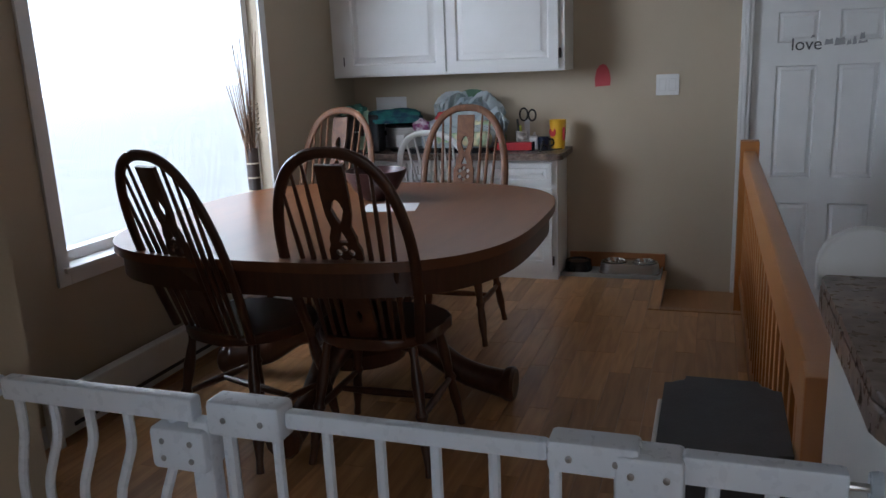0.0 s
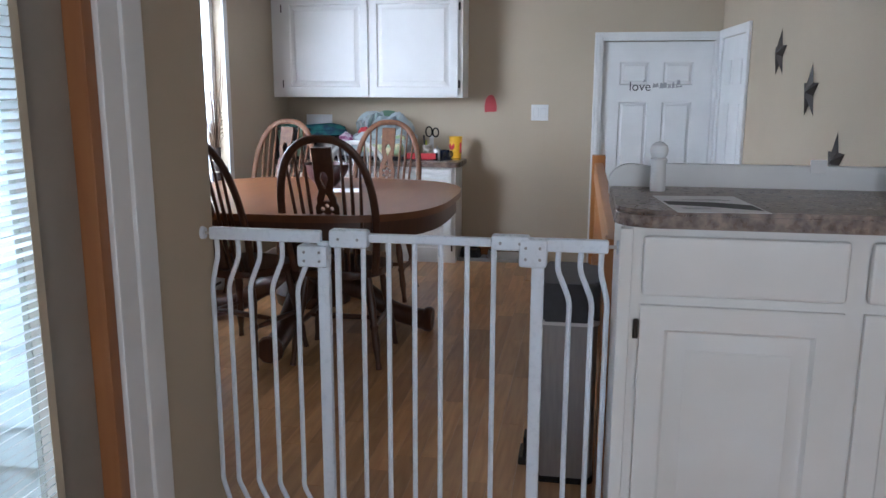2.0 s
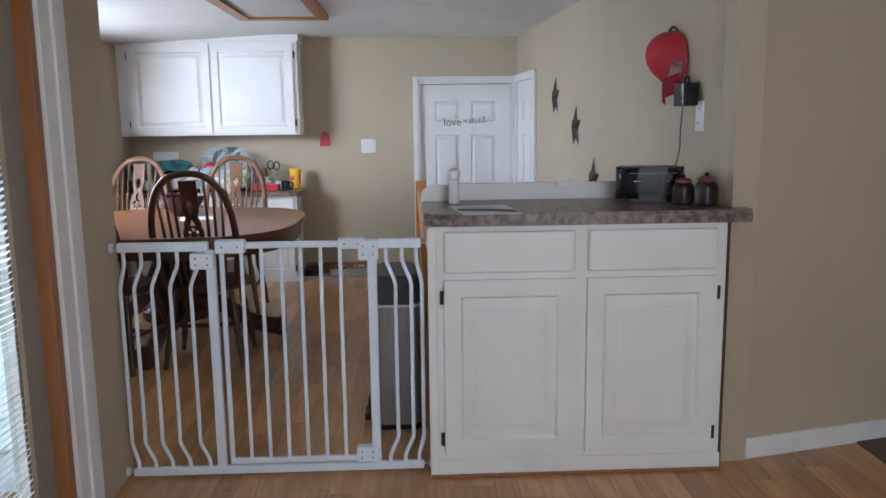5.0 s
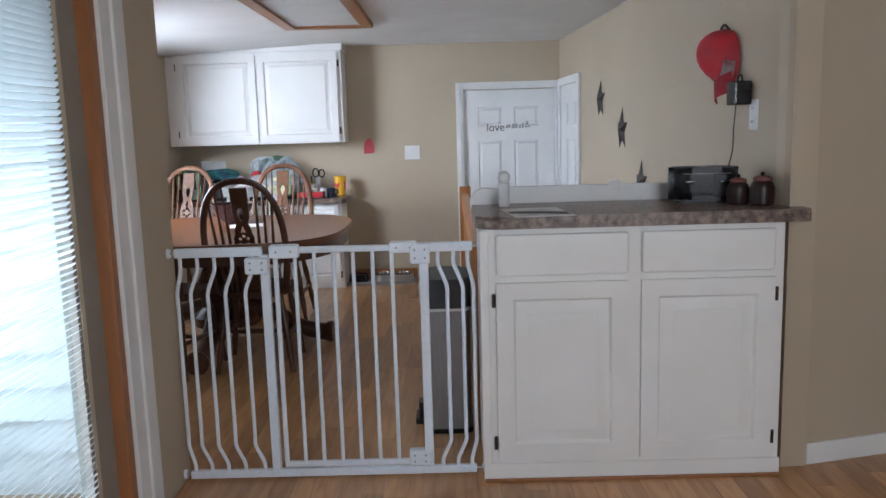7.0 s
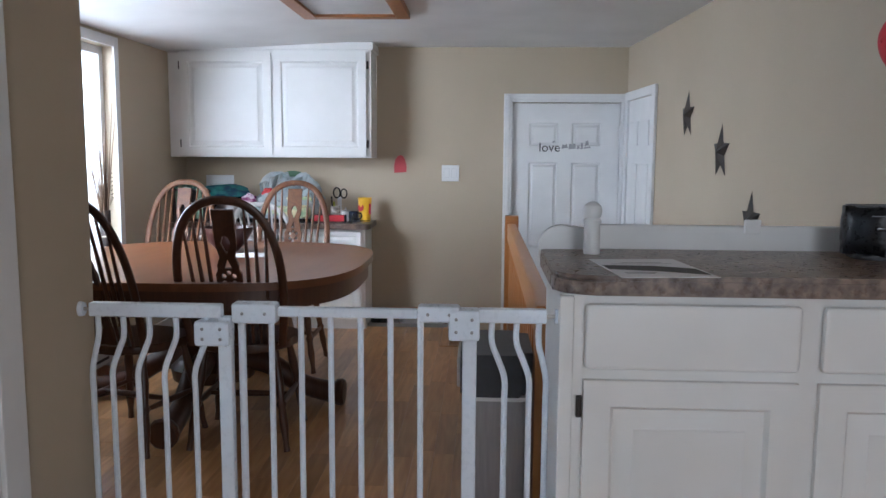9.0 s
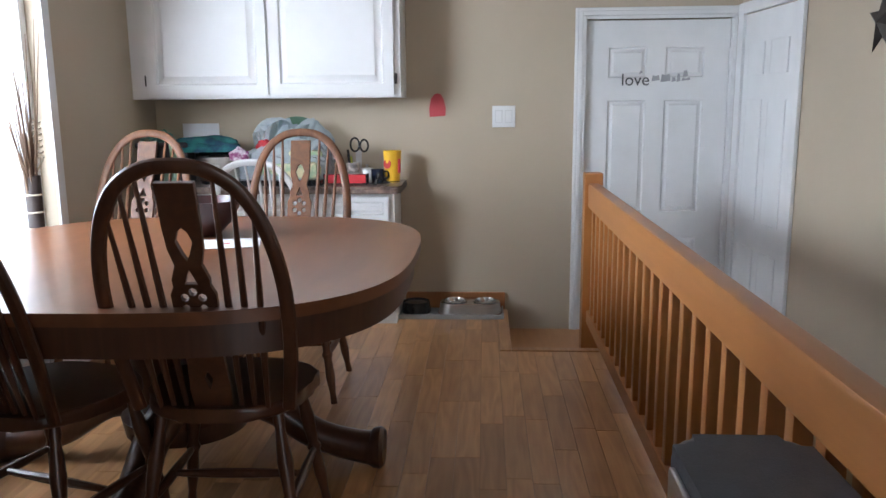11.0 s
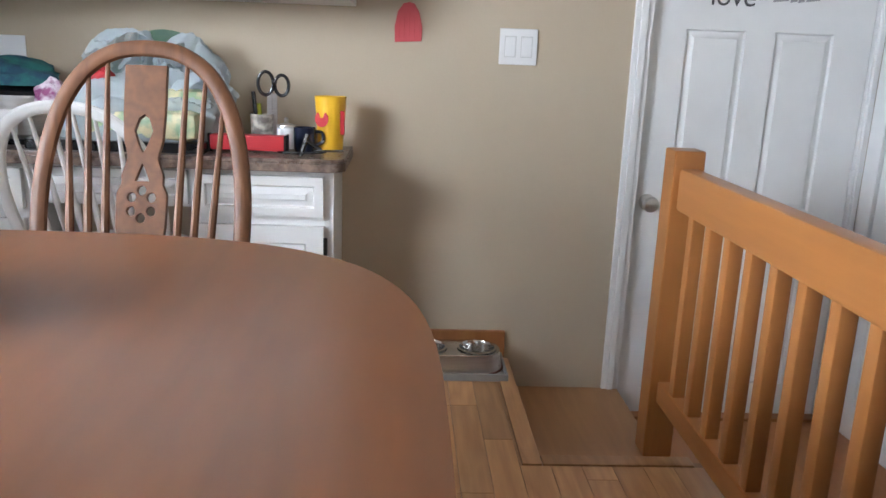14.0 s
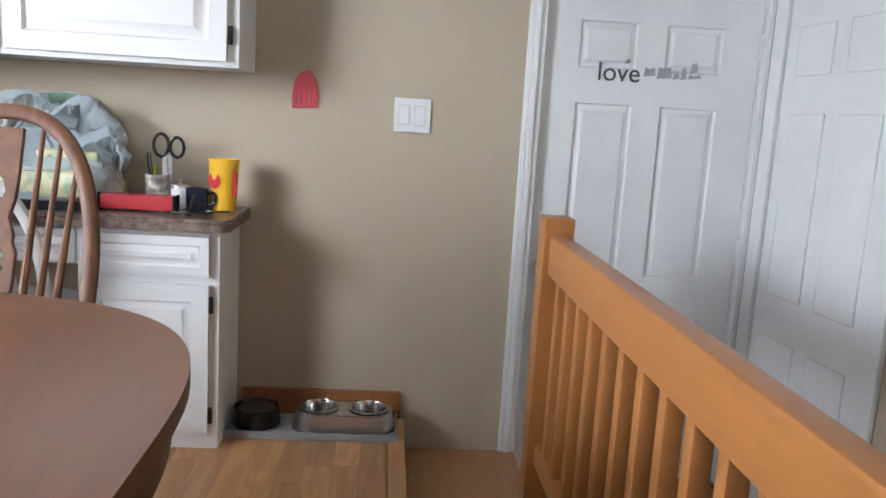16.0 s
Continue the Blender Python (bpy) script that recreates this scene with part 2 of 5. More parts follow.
def tube(points, r, sides=10, bm=None, flat=1.0, closed=False):
    """A round or flattened bar along points."""
    bm = bm or bmesh.new()
    pts = [Vector(p) for p in points]
    n, rings, up = len(pts), [], None
    for i, p in enumerate(pts):
        d = ((pts[(i + 1) % n] if closed else pts[min(i + 1, n - 1)]) - (pts[i - 1] if closed or i else pts[0])).normalized()
        if up is None:
            up = Vector((0, 1, 0)) if abs(d.y) < 0.8 else Vector((1, 0, 0))
        up = (up - up.dot(d) * d).normalized()
        side = d.cross(up)
        rr = r(i / max(1, n - 1)) if callable(r) else r
        rings.append([bm.verts.new(p + rr * (math.cos(2 * math.pi * k / sides) * side + flat * math.sin(2 * math.pi * k / sides) * up)) for k in range(sides)])
    pairs = list(zip(rings, rings[1:])) + ([(rings[-1], rings[0])] if closed else [])
    for a, b in pairs:
        for k in range(sides):
            bm.faces.new((a[k], a[(k + 1) % sides], b[(k + 1) % sides], b[k]))
    if not closed:
        bm.faces.new(rings[0][::-1])
        bm.faces.new(rings[-1])
    return bm


def smooth_path(points, steps=6):
    """Catmull-Rom through the points."""
    p = [Vector(q) for q in points]
    p = [2 * p[0] - p[1]] + p + [2 * p[-1] - p[-2]]
    out = []
    for a, b, c, d in zip(p, p[1:], p[2:], p[3:]):
        for k in range(steps):
            t = k / steps
            out.append(0.5 * (2 * b + (c - a) * t + (2 * a - 5 * b + 4 * c - d) * t * t + (3 * b - a - 3 * c + d) * t ** 3))
    return out + [p[-2]]


def fretwork(outline, holes, thick, name):
    """A board in x, y with holes cut through, from closed outlines."""
    cu = bpy.data.curves.new(name, "CURVE")
    cu.dimensions, cu.fill_mode, cu.extrude, cu.bevel_depth = "2D", "BOTH", thick / 2, 0.0015
    for pts in [outline] + holes:
        s = cu.splines.new("POLY")
        s.points.add(len(pts) - 1)
        for q, (x, y) in zip(s.points, pts):
            q.co = (x, y, 0, 1)
        s.use_cyclic_u = True
    ob = bpy.data.objects.new(name, cu)
    scene.collection.objects.link(ob)
    dg = bpy.context.evaluated_depsgraph_get()
    me = bpy.data.meshes.new_from_object(ob.evaluated_get(dg))
    bpy.data.objects.remove(ob)
    bpy.data.curves.remove(cu)
    bm = bmesh.new()
    bm.from_mesh(me)
    bpy.data.meshes.remove(me)
    return bm


def writing(name, body, size, mat, parent, m, thick=0.001):
    cu = bpy.data.curves.new(name, "FONT")
    cu.body, cu.size, cu.extrude, cu.align_x = body, size, thick, "LEFT"
    ob = bpy.data.objects.new(name, cu)
    scene.collection.objects.link(ob)
    dg = bpy.context.evaluated_depsgraph_get()
    me = bpy.data.meshes.new_from_object(ob.evaluated_get(dg))
    bpy.data.objects.remove(ob)
    bpy.data.curves.remove(cu)
    me.materials.clear()
    me.materials.append(mat)
    out = new(name, me)
    out.parent = parent
    out.matrix_local = m
    return out


# ---- the structure ----
FAR, LEFT, PATIO, CEIL_Z, LAND, STEP = 4.14, -2.44, -1.155, 2.05, -0.24, -0.12
SILL_Y = 0.13      # where the patio wall ends and the dining room begins


def star_x(y):
    """The star wall runs a little aslant."""
    return 1.13 - 0.26 * y / 4.14


def wall_run(name, a, b, z0, z1, thick, holes=(), label="plain tan painted wall", mat=None):
    """A wall whose visible face runs from a to b; thickness goes to the right of that way. holes: (from, to, bottom, top) along it."""
    a, b = Vector((*a, 0)), Vector((*b, 0))
    n = (b - a).length
    m = Matrix.Translation(a) @ Matrix.Rotation(math.atan2(b.y - a.y, b.x - a.x), 4, "Z")
    bm = bmesh.new()
    at = 0.0
    for s, e, lo, hi in sorted(holes):
        box(at, s, -thick, 0, z0, z1, bm=bm, m=m)
        if lo > z0:
            box(s, e, -thick, 0, z0, lo, bm=bm, m=m)
        if hi < z1:
            box(s, e, -thick, 0, hi, z1, bm=bm, m=m)
        at = e
    box(at, n, -thick, 0, z0, z1, bm=bm, m=m)
    return solid(name, bm, mat or WALL, label, "wall", smooth=False)


WIN = (1.5, 3.0, 0.62, 1.9)      # y from, to, z from, to
DOOR = (0.035, 0.825)               # far door slab in x
SLIDE = (-2.525, -0.375, 0.0, 1.928)
# far wall: from right to left so that its thickness lies behind it
wall_run("wall_north", (1.3, FAR), (LEFT - 0.14, FAR), -2.2, 2.5, 0.14, [(1.3 - DOOR[1] - 0.01, 1.3 - DOOR[0] + 0.01, LAND, 1.655)])
wall_run("wall_west", (LEFT, FAR), (LEFT, SILL_Y), -0.3, 2.5, 0.14, [(FAR - WIN[1], FAR - WIN[0], WIN[2], WIN[3])])
wall_run("wall_return", (LEFT - 0.14, SILL_Y), (PATIO - 0.12, SILL_Y), -0.3, 2.5, 0.12)
wall_run("wall_patio", (PATIO, SILL_Y), (PATIO, -4.6), -0.3, 2.5, 0.14, [(SILL_Y - SLIDE[1], SILL_Y - SLIDE[0], 0.0, SLIDE[3])])
wall_run("wall_south", (PATIO - 0.14, -4.6), (4.4, -4.6), -0.3, 2.5, 0.14, [(1.75, 3.35, 0.8, 2.0)])
wall_run("wall_living_east", (4.4, -4.6), (4.4, 1.3), -0.3, 2.5, 0.14)
wall_run("wall_east_angled", (4.4, 0.86), (star_x(0) + 0.005, 0.06), -0.3, 2.5, 0.1)
wall_run("wall_east", (star_x(0.06), 0.06), (star_x(FAR), FAR), -2.2, 2.5, 0.1)

bm = bmesh.new()
prof = [(LEFT - 0.2, 1.97), (-1.0, CEIL_Z), (4.5, CEIL_Z)]
rows = [[bm.verts.new((x, y, z)) for x, z in prof] for y in (-4.7, FAR + 0.1)]
top = [[bm.verts.new((x, y, 2.4)) for x, z in prof] for y in (-4.7, FAR + 0.1)]
for k in range(2):
    bm.faces.new((rows[0][k], rows[1][k], rows[1][k + 1], rows[0][k + 1]))
    bm.faces.new((top[0][k], top[0][k + 1], top[1][k + 1], top[1][k]))
solid("ceiling", bm, CEIL, "white textured ceiling", "ceiling", smooth=False)

EDGE_X, EDGE_Y = -0.41, 3.37
bm = box(LEFT - 0.1, 0.09, -4.6, EDGE_Y, -0.2, -0.009)
box(LEFT - 0.1, EDGE_X, EDGE_Y, FAR, -0.2, -0.009, bm=bm)
box(0.09, 4.4, -4.6, 0.45, -0.2, -0.009, bm=bm)
box(1.35, 4.4, 0.45, 0.95, -0.2, -0.009, bm=bm)
floor = solid("floor", bm, SUBFLOOR, "oak laminate plank floor", "floor", smooth=False)
solid("carpet", box(1.75, 4.4, -4.6, 0.85, -0.008, 0.006, 0.003), CARPET, "dark brown carpet", "carpet")
# stairwell
solid("step", box(EDGE_X, 0.03, EDGE_Y, FAR, -0.4, STEP, 0.004), wood("oak_step", (0.42, 0.22, 0.09), (0.28, 0.13, 0.05), 0.4, "y"), "oak laminate step below the dining floor", "step")
bm = box(0.03, 1.3, 3.1, FAR + 0.2, -0.6, LAND, 0.003)
for k in range(1, 6):
    box(0.092, 1.3, 3.1 - 0.26 * k, 3.1 - 0.26 * (k - 1), -2.1, LAND - 0.19 * k, 0.003, bm=bm)
solid("stairs", bm, OAK_RAIL, "oak landing and basement stairs", "stairs", smooth=False)
solid("stairwell_wall", box(0.03, 0.09, 0.35, 3.099, -2.2, -0.21), WALL, "tan stairwell wall", "wall", smooth=False)
solid("stairwell_floor", box(0.0, 1.4, 0.3, 3.2, -2.3, -2.2), SUBFLOOR, "dark basement floor", "floor", smooth=False)
solid("nosing", box(EDGE_X - 0.045, EDGE_X + 0.012, EDGE_Y - 0.04, FAR - 0.03, -0.03, 0.005, 0.004), PLANK, "light oak stair nosing", "trim")
solid("nosing_front", box(EDGE_X + 0.0125, 0.03, EDGE_Y - 0.04, EDGE_Y + 0.012, -0.03, 0.005, 0.004), PLANK, "light oak stair nosing", "trim")
# ground outside
solid("ground", box(-400, 400, -400, 400, -1.2, -1.0), SNOW, "snow covered yard", "ground", smooth=False)

# ---- windows and doors ----
def frame_bars(bm, y0, y1, z0, z1, w, x0, x1, bevel=0.003):
    """Four bars round an opening in a wall that runs along y."""
    box(x0, x1, y0, y0 + w, z0, z1, bevel, bm)
    box(x0, x1, y1 - w, y1, z0, z1, bevel, bm)
    box(x0, x1, y0 + w, y1 - w, z0, z0 + w, bevel, bm)
    box(x0, x1, y0 + w, y1 - w, z1 - w, z1, bevel, bm)
    return bm


w = thing("window_1", "large white vinyl window beside the dining table", "window", kind="structure")
part("window_frame", frame_bars(bmesh.new(), WIN[0], WIN[1], WIN[2], WIN[3], 0.05, LEFT - 0.12, LEFT - 0.06), TRIM, w)
part("casing", frame_bars(bmesh.new(), WIN[0] - 0.06, WIN[1] + 0.06, WIN[2] - 0.06, WIN[3] + 0.06, 0.06, LEFT, LEFT + 0.014), TRIM, w)
part("window_sill", box(LEFT - 0.06, LEFT + 0.03, WIN[0] - 0.03, WIN[1] + 0.03, WIN[2] - 0.012, WIN[2] + 0.008, 0.004), TRIM, w)
pane = part("pane", box(LEFT - 0.094, LEFT - 0.088, WIN[0] + 0.05, WIN[1] - 0.05, WIN[2] + 0.05, WIN[3] - 0.05), GLASS, w)
pane.visible_shadow = False

grouped(y=-0.075, sz=0.95)
w = thing("sliding_door", "oak framed sliding patio door with closed white mini blinds", "door", kind="structure")
part("jamb", box(PATIO - 0.13, PATIO + 0.004, -0.34, -0.302, 0.0, 2.03, 0.004), OAK_FRAME, w, "varnished oak door jamb")
part("jamb", box(PATIO - 0.13, PATIO + 0.004, -2.448, -2.375, 0.0, 2.03, 0.004), OAK_FRAME, w)
part("head", box(PATIO - 0.13, PATIO + 0.004, -2.375, -0.34, 1.96, 2.03, 0.004), OAK_FRAME, w)
part("track", box(PATIO - 0.13, PATIO + 0.004, -2.375, -0.34, 0.0, 0.035, 0.003), STEEL_DARK, w)
STILE = material("taupe_vinyl", (0.3, 0.27, 0.23), 0.5, (0.25, 0.225, 0.19), 5)
bm = frame_bars(bmesh.new(), -1.42, -0.341, 0.036, 1.958, 0.16, PATIO - 0.085, PATIO - 0.04)
panel = part("fixed_panel", bm, STILE, w, "taupe inner panel frame")
part("pane", box(PATIO - 0.07, PATIO - 0.064, -1.26, -0.501, 0.196, 1.798), GLASS_BLUE, panel).visible_shadow = False
bm = frame_bars(bmesh.new(), -2.374, -1.36, 0.036, 1.958, 0.11, PATIO - 0.036, PATIO - 0.004)
panel = part("sliding_panel", bm, OAK_FRAME, w, "oak sliding panel frame")
part("pane", box(PATIO - 0.024, PATIO - 0.018, -2.264, -1.47, 0.146, 1.848), GLASS_BLUE, panel).visible_shadow = False
bm = tube(smooth_path([(PATIO - 0.004, -1.41, 0.86), (PATIO + 0.04, -1.41, 0.89), (PATIO + 0.045, -1.41, 0.99), (PATIO + 0.04, -1.41, 1.09), (PATIO - 0.004, -1.41, 1.12)]), 0.009)
part("handle", bm, STEEL, panel, "brass pull handle")
part("casing", box(PATIO, PATIO + 0.017, -0.302, -0.225, 0.0, 2.03, 0.004), TRIM, w, "white door casing")
part("casing", box(PATIO, PATIO + 0.026, -0.225, -0.14, 0.0, 2.1, 0.006), TRIM, w, "white door casing")
part("casing", box(PATIO, PATIO + 0.02, -2.55, -2.448, 0.0, 2.1, 0.004), TRIM, w)
part("casing", box(PATIO, PATIO + 0.02, -2.448, -0.225, 2.03, 2.1, 0.004), TRIM, w)

SLAT = material("blind_slat_white", (0.9, 0.92, 0.92), 0.5, (0.85, 0.87, 0.87), 20)
b = SLAT.node_tree.nodes["Principled BSDF"]
b.inputs["Transmission Weight"].default_value = 0.5
blind = thing("mini_blind", "white horizontal mini blinds hanging over the patio door glass", "blinds")
part("head_rail", box(PATIO - 0.036, PATIO - 0.008, -1.34, -0.51, 1.84, 1.87, 0.002), TRIM, blind)
part("bottom_rail", box(PATIO - 0.034, PATIO - 0.012, -1.34, -0.51, 0.2, 0.215, 0.002), TRIM, blind)
bm = bmesh.new()
pts = [(-0.0115, -0.008), (0.0, 0.0015), (0.0115, 0.008)]
sides = [[bm.verts.new((x, y, z)) for x, z in pts] for y in (-1.335, -0.515)]
for k in range(2):
    bm.faces.new((sides[0][k], sides[0][k + 1], sides[1][k + 1], sides[1][k]))
r = bmesh.ops.solidify(bm, geom=bm.faces[:], thickness=0.0006)
first = part("slat", bm, SLAT, blind)
first.location = (PATIO - 0.022, 0, 0.225)
for k in range(1, 80):
    o = new("slat", first.data)
    o.parent, o.location = blind, (PATIO - 0.022, 0, 0.225 + 0.0202 * k)
blind2 = thing("mini_blind", "white horizontal mini blinds hanging over the sliding panel", "blinds")
part("head_rail", box(PATIO + 0.002, PATIO + 0.028, -2.26, -1.475, 1.84, 1.87, 0.002), TRIM, blind2)
part("bottom_rail", box(PATIO + 0.004, PATIO + 0.026, -2.26, -1.475, 0.2, 0.215, 0.002), TRIM, blind2)
bm = bmesh.new()
sides = [[bm.verts.new((x, y, z)) for x, z in pts] for y in (-2.255, -1.48)]
for k in range(2):
    bm.faces.new((sides[0][k], sides[0][k + 1], sides[1][k + 1], sides[1][k]))
bmesh.ops.solidify(bm, geom=bm.faces[:], thickness=0.0006)
first = part("slat", bm, SLAT, blind2)
first.location = (PATIO + 0.014, 0, 0.225)
for k in range(1, 80):
    o = new("slat", first.data)
    o.parent, o.location = blind2, (PATIO + 0.014, 0, 0.225 + 0.0202 * k)
CORD = material("tan_ladder_tape", (0.55, 0.48, 0.36), 0.8)
for y in (-0.53,):
    part("ladder_tape", box(PATIO - 0.0095, PATIO - 0.0085, y - 0.012, y + 0.012, 0.215, 1.84), CORD, blind, "tan ladder tape")


grouped()


def panel_ring(bm, x0, x1, z0, z1, y, depth=0.015, edge=0.022):
    """A raised field in a sunk border on a face that looks along -y at y."""
    a = [(x0, z0), (x1, z0), (x1, z1), (x0, z1)]
    def ring(inset, dy):
        return [bm.verts.new((x0 + inset if k in (0, 3) else x1 - inset, y + dy, z0 + inset if k in (0, 1) else z1 - inset)) for k in range(4)]
    r = [ring(0, -0.001), ring(edge * 0.22, depth), ring(edge * 0.5, depth), ring(edge * 1.25, 0.001), ring(edge * 1.3, -0.001)]
    for p, q in zip(r, r[1:]):
        for k in range(4):
            bm.faces.new((p[k], p[(k + 1) % 4], q[(k + 1) % 4], q[k]))
    bm.faces.new(r[-1])
    return bm


def board_with_panels(x0, x1, z0, z1, y0, y1, fields, bevel=0.004, edge=0.022):
    """A door leaf whose front, at y0, carries sunk fields (x0, x1, z0, z1)."""
    bm = bmesh.new()
    xs = sorted({x0, x1, *(f[0] for f in fields), *(f[1] for f in fields)})
    zs = sorted({z0, z1, *(f[2] for f in fields), *(f[3] for f in fields)})
    for a, b in zip(xs, xs[1:]):
        for c, d in zip(zs, zs[1:]):
            if not any(f[0] <= a and b <= f[1] and f[2] <= c and d <= f[3] for f in fields):
                bm.faces.new([bm.verts.new(q) for q in ((a, y0, c), (b, y0, c), (b, y0, d), (a, y0, d))])
    for f in fields:
        panel_ring(bm, *f, y0 + 0.001, depth=min(0.015, edge * 0.42), edge=edge)
    for q in (((x0, z0), (x1, z0)), ((x1, z0), (x1, z1)), ((x1, z1), (x0, z1)), ((x0, z1), (x0, z0))):
        (a, c), (b, d) = q
        bm.faces.new([bm.verts.new(p) for p in ((a, y0, c), (a, y1, c), (b, y1, d), (b, y0, d))])
    bm.faces.new([bm.verts.new(p) for p in ((x0, y1, z0), (x0, y1, z1), (x1, y1, z1), (x1, y1, z0))])
    bmesh.ops.remove_doubles(bm, verts=bm.verts, dist=0.0005)
    return bm


def raised_door(x0, x1, z0, z1, y0, y1, margin=0.065, edge=0.02):
    """A cabinet door or drawer front: rounded edge round a raised centre field."""
    return board_with_panels(x0, x1, z0, z1, y0, y1, [(x0 + margin, x1 - margin, z0 + margin, z1 - margin)], edge=edge)


DZ = LAND + 0.012
d = thing("door_1", "closed white six-panel interior door with a chrome knob", "door", kind="structure")
pw = 0.21
xa, xb = DOOR[0] + 0.125, DOOR[1] - 0.14 - pw
fields = [(x, x + pw, z0, z1) for x in (xa, xb) for z0, z1 in ((1.335, 1.5), (0.58, 1.21), (-0.1, 0.43))]
slab = part("slab", board_with_panels(DOOR[0] + 0.003, DOOR[1] - 0.003, DZ, 1.647, FAR + 0.02, FAR + 0.055, fields), TRIM, d)
bm = lathe([(0.03, 0), (0.03, 0.006), (0.012, 0.012), (0.011, 0.03), (0.024, 0.04), (0.029, 0.055), (0.024, 0.068), (0.008, 0.072)], 20, m=Matrix.Translation((DOOR[0] + 0.045, FAR + 0.0205, 0.6)) @ Matrix.Rotation(radians(90), 4, "X"))
part("door_knob", bm, STEEL, slab, "polished chrome knob")
for z in (1.4, 0.65, -0.1):
    part("hinge", rod((DOOR[1] - 0.002, FAR + 0.012, z), (DOOR[1] - 0.002, FAR + 0.012, z + 0.09), 0.008), TRIM, slab)
for k, (e0, e1, dy) in enumerate(((0.0, 0.02, 0.012), (0.02, 0.044, 0.02), (0.044, 0.062, 0.014))):
    bm = box(DOOR[0] - 0.005 - e1, DOOR[0] - 0.005 - e0, FAR - dy, FAR + 0.004, LAND + 0.001, 1.652 + e1, 0.003)
    box(DOOR[1] + 0.005 + e0, min(DOOR[1] + 0.005 + e1, star_x(FAR) - 0.002), FAR - dy, FAR + 0.004, LAND + 0.001, 1.652 + e1, 0.003 if k == 0 else 0, bm) if k == 0 else None
    box(DOOR[0] - 0.005 - e0, star_x(FAR) - 0.002, FAR - dy, FAR + 0.004, 1.652 + e0, 1.652 + e1, 0.003, bm)
    part("casing", bm, TRIM, d, "fluted white door casing")
bm = box(DOOR[1] + 0.0005, DOOR[1] + 0.0095, FAR + 0.002, FAR + 0.09, LAND, 1.652)
box(DOOR[1] - 0.012, DOOR[1], FAR + 0.057, FAR + 0.09, LAND, 1.652, bm=bm)
box(DOOR[0] - 0.0095, DOOR[0] - 0.0005, FAR + 0.002, FAR + 0.09, LAND, 1.652, bm=bm)
box(DOOR[0], DOOR[0] + 0.012, FAR + 0.057, FAR + 0.09, LAND, 1.652, bm=bm)
part("jamb", bm, TRIM, d)
part("threshold", box(DOOR[0] - 0.01, DOOR[1] + 0.01, FAR - 0.03, FAR + 0.1, LAND, LAND + 0.014, 0.004), OAK_FRAME, d, "worn oak threshold")
solid("door_1_backing", box(-0.1, 1.2, FAR + 0.15, FAR + 0.2, -0.6, 1.9), WALL, "plain wall beyond the door", "wall", smooth=False)

INK = material("black_vinyl_letters", (0.07, 0.07, 0.07), 0.6)
INK2 = material("grey_vinyl_letters", (0.36, 0.36, 0.37), 0.6)
grouped(x=-0.1, z=-0.075)
sign = thing("door_lettering", "black vinyl word and grey script stuck on the white door", "lettering")
writing("word", "love", 0.095, INK, sign, Matrix.Translation((0.33, FAR + 0.0185, 1.368)) @ Matrix.Rotation(radians(90), 4, "X"))
for k, (x0, x1, z0, z1) in enumerate(((0.5, 0.545, 1.39, 1.425), (0.55, 0.605, 1.385, 1.43), (0.61, 0.635, 1.385, 1.415), (0.638, 0.66, 1.385, 1.435), (0.665, 0.715, 1.39, 1.41), (0.672, 0.7, 1.412, 1.452), (0.43, 0.45, 1.43, 1.452))):
    part("script_bar", prism([(x0, z0), (x1, z0 + 0.006), (x1 - 0.006, z1), ((x0 + x1) / 2, z1 - 0.008), (x0 + 0.006, z1 - 0.002)], 0, 0.001, m=Matrix.Translation((0, FAR + 0.0185, 0)) @ Matrix.Rotation(radians(90), 4, "X")), INK2, sign)


grouped()


def on_star(y, z, out=0.0):
    """Pose on the star wall: local x runs along it away from the far door, local y up, local z into the room."""
    a = math.atan2(-0.26, 4.14)
    n = Vector((-math.cos(a), math.sin(a), 0))
    along = Vector((math.sin(-a), -math.cos(a), 0))
    m = Matrix((( along.x, 0, n.x, star_x(y) + n.x * out), (along.y, 0, n.y, y + n.y * out), (0, 1, 0, z), (0, 0, 0, 1)))
    return m


# side door in the star wall
d = thing("door_2", "white panel door in a white casing", "door", kind="structure")
part("slab", box(0.077, 0.70, LAND, 1.655, 0.001, 0.008, 0.002, m=on_star(FAR - 0.015, 0)), TRIM, d)
for x0, x1 in ((0.15, 0.35), (0.43, 0.63)):
    for z0, z1 in ((1.335, 1.5), (0.58, 1.21), (-0.1, 0.43)):
        part("field", box(x0, x1, z0, z1, 0.008, 0.014, 0.006, m=on_star(FAR - 0.015, 0)), TRIM, d)
for x0, x1, z0, z1 in ((-0.005, 0.073, LAND, 1.72), (0.704, 0.775, LAND, 1.72), (0.073, 0.704, 1.659, 1.72)):
    part("casing", box(x0, x1, z0, z1, 0.001, 0.022, 0.005, m=on_star(FAR - 0.015, 0)), TRIM, d)

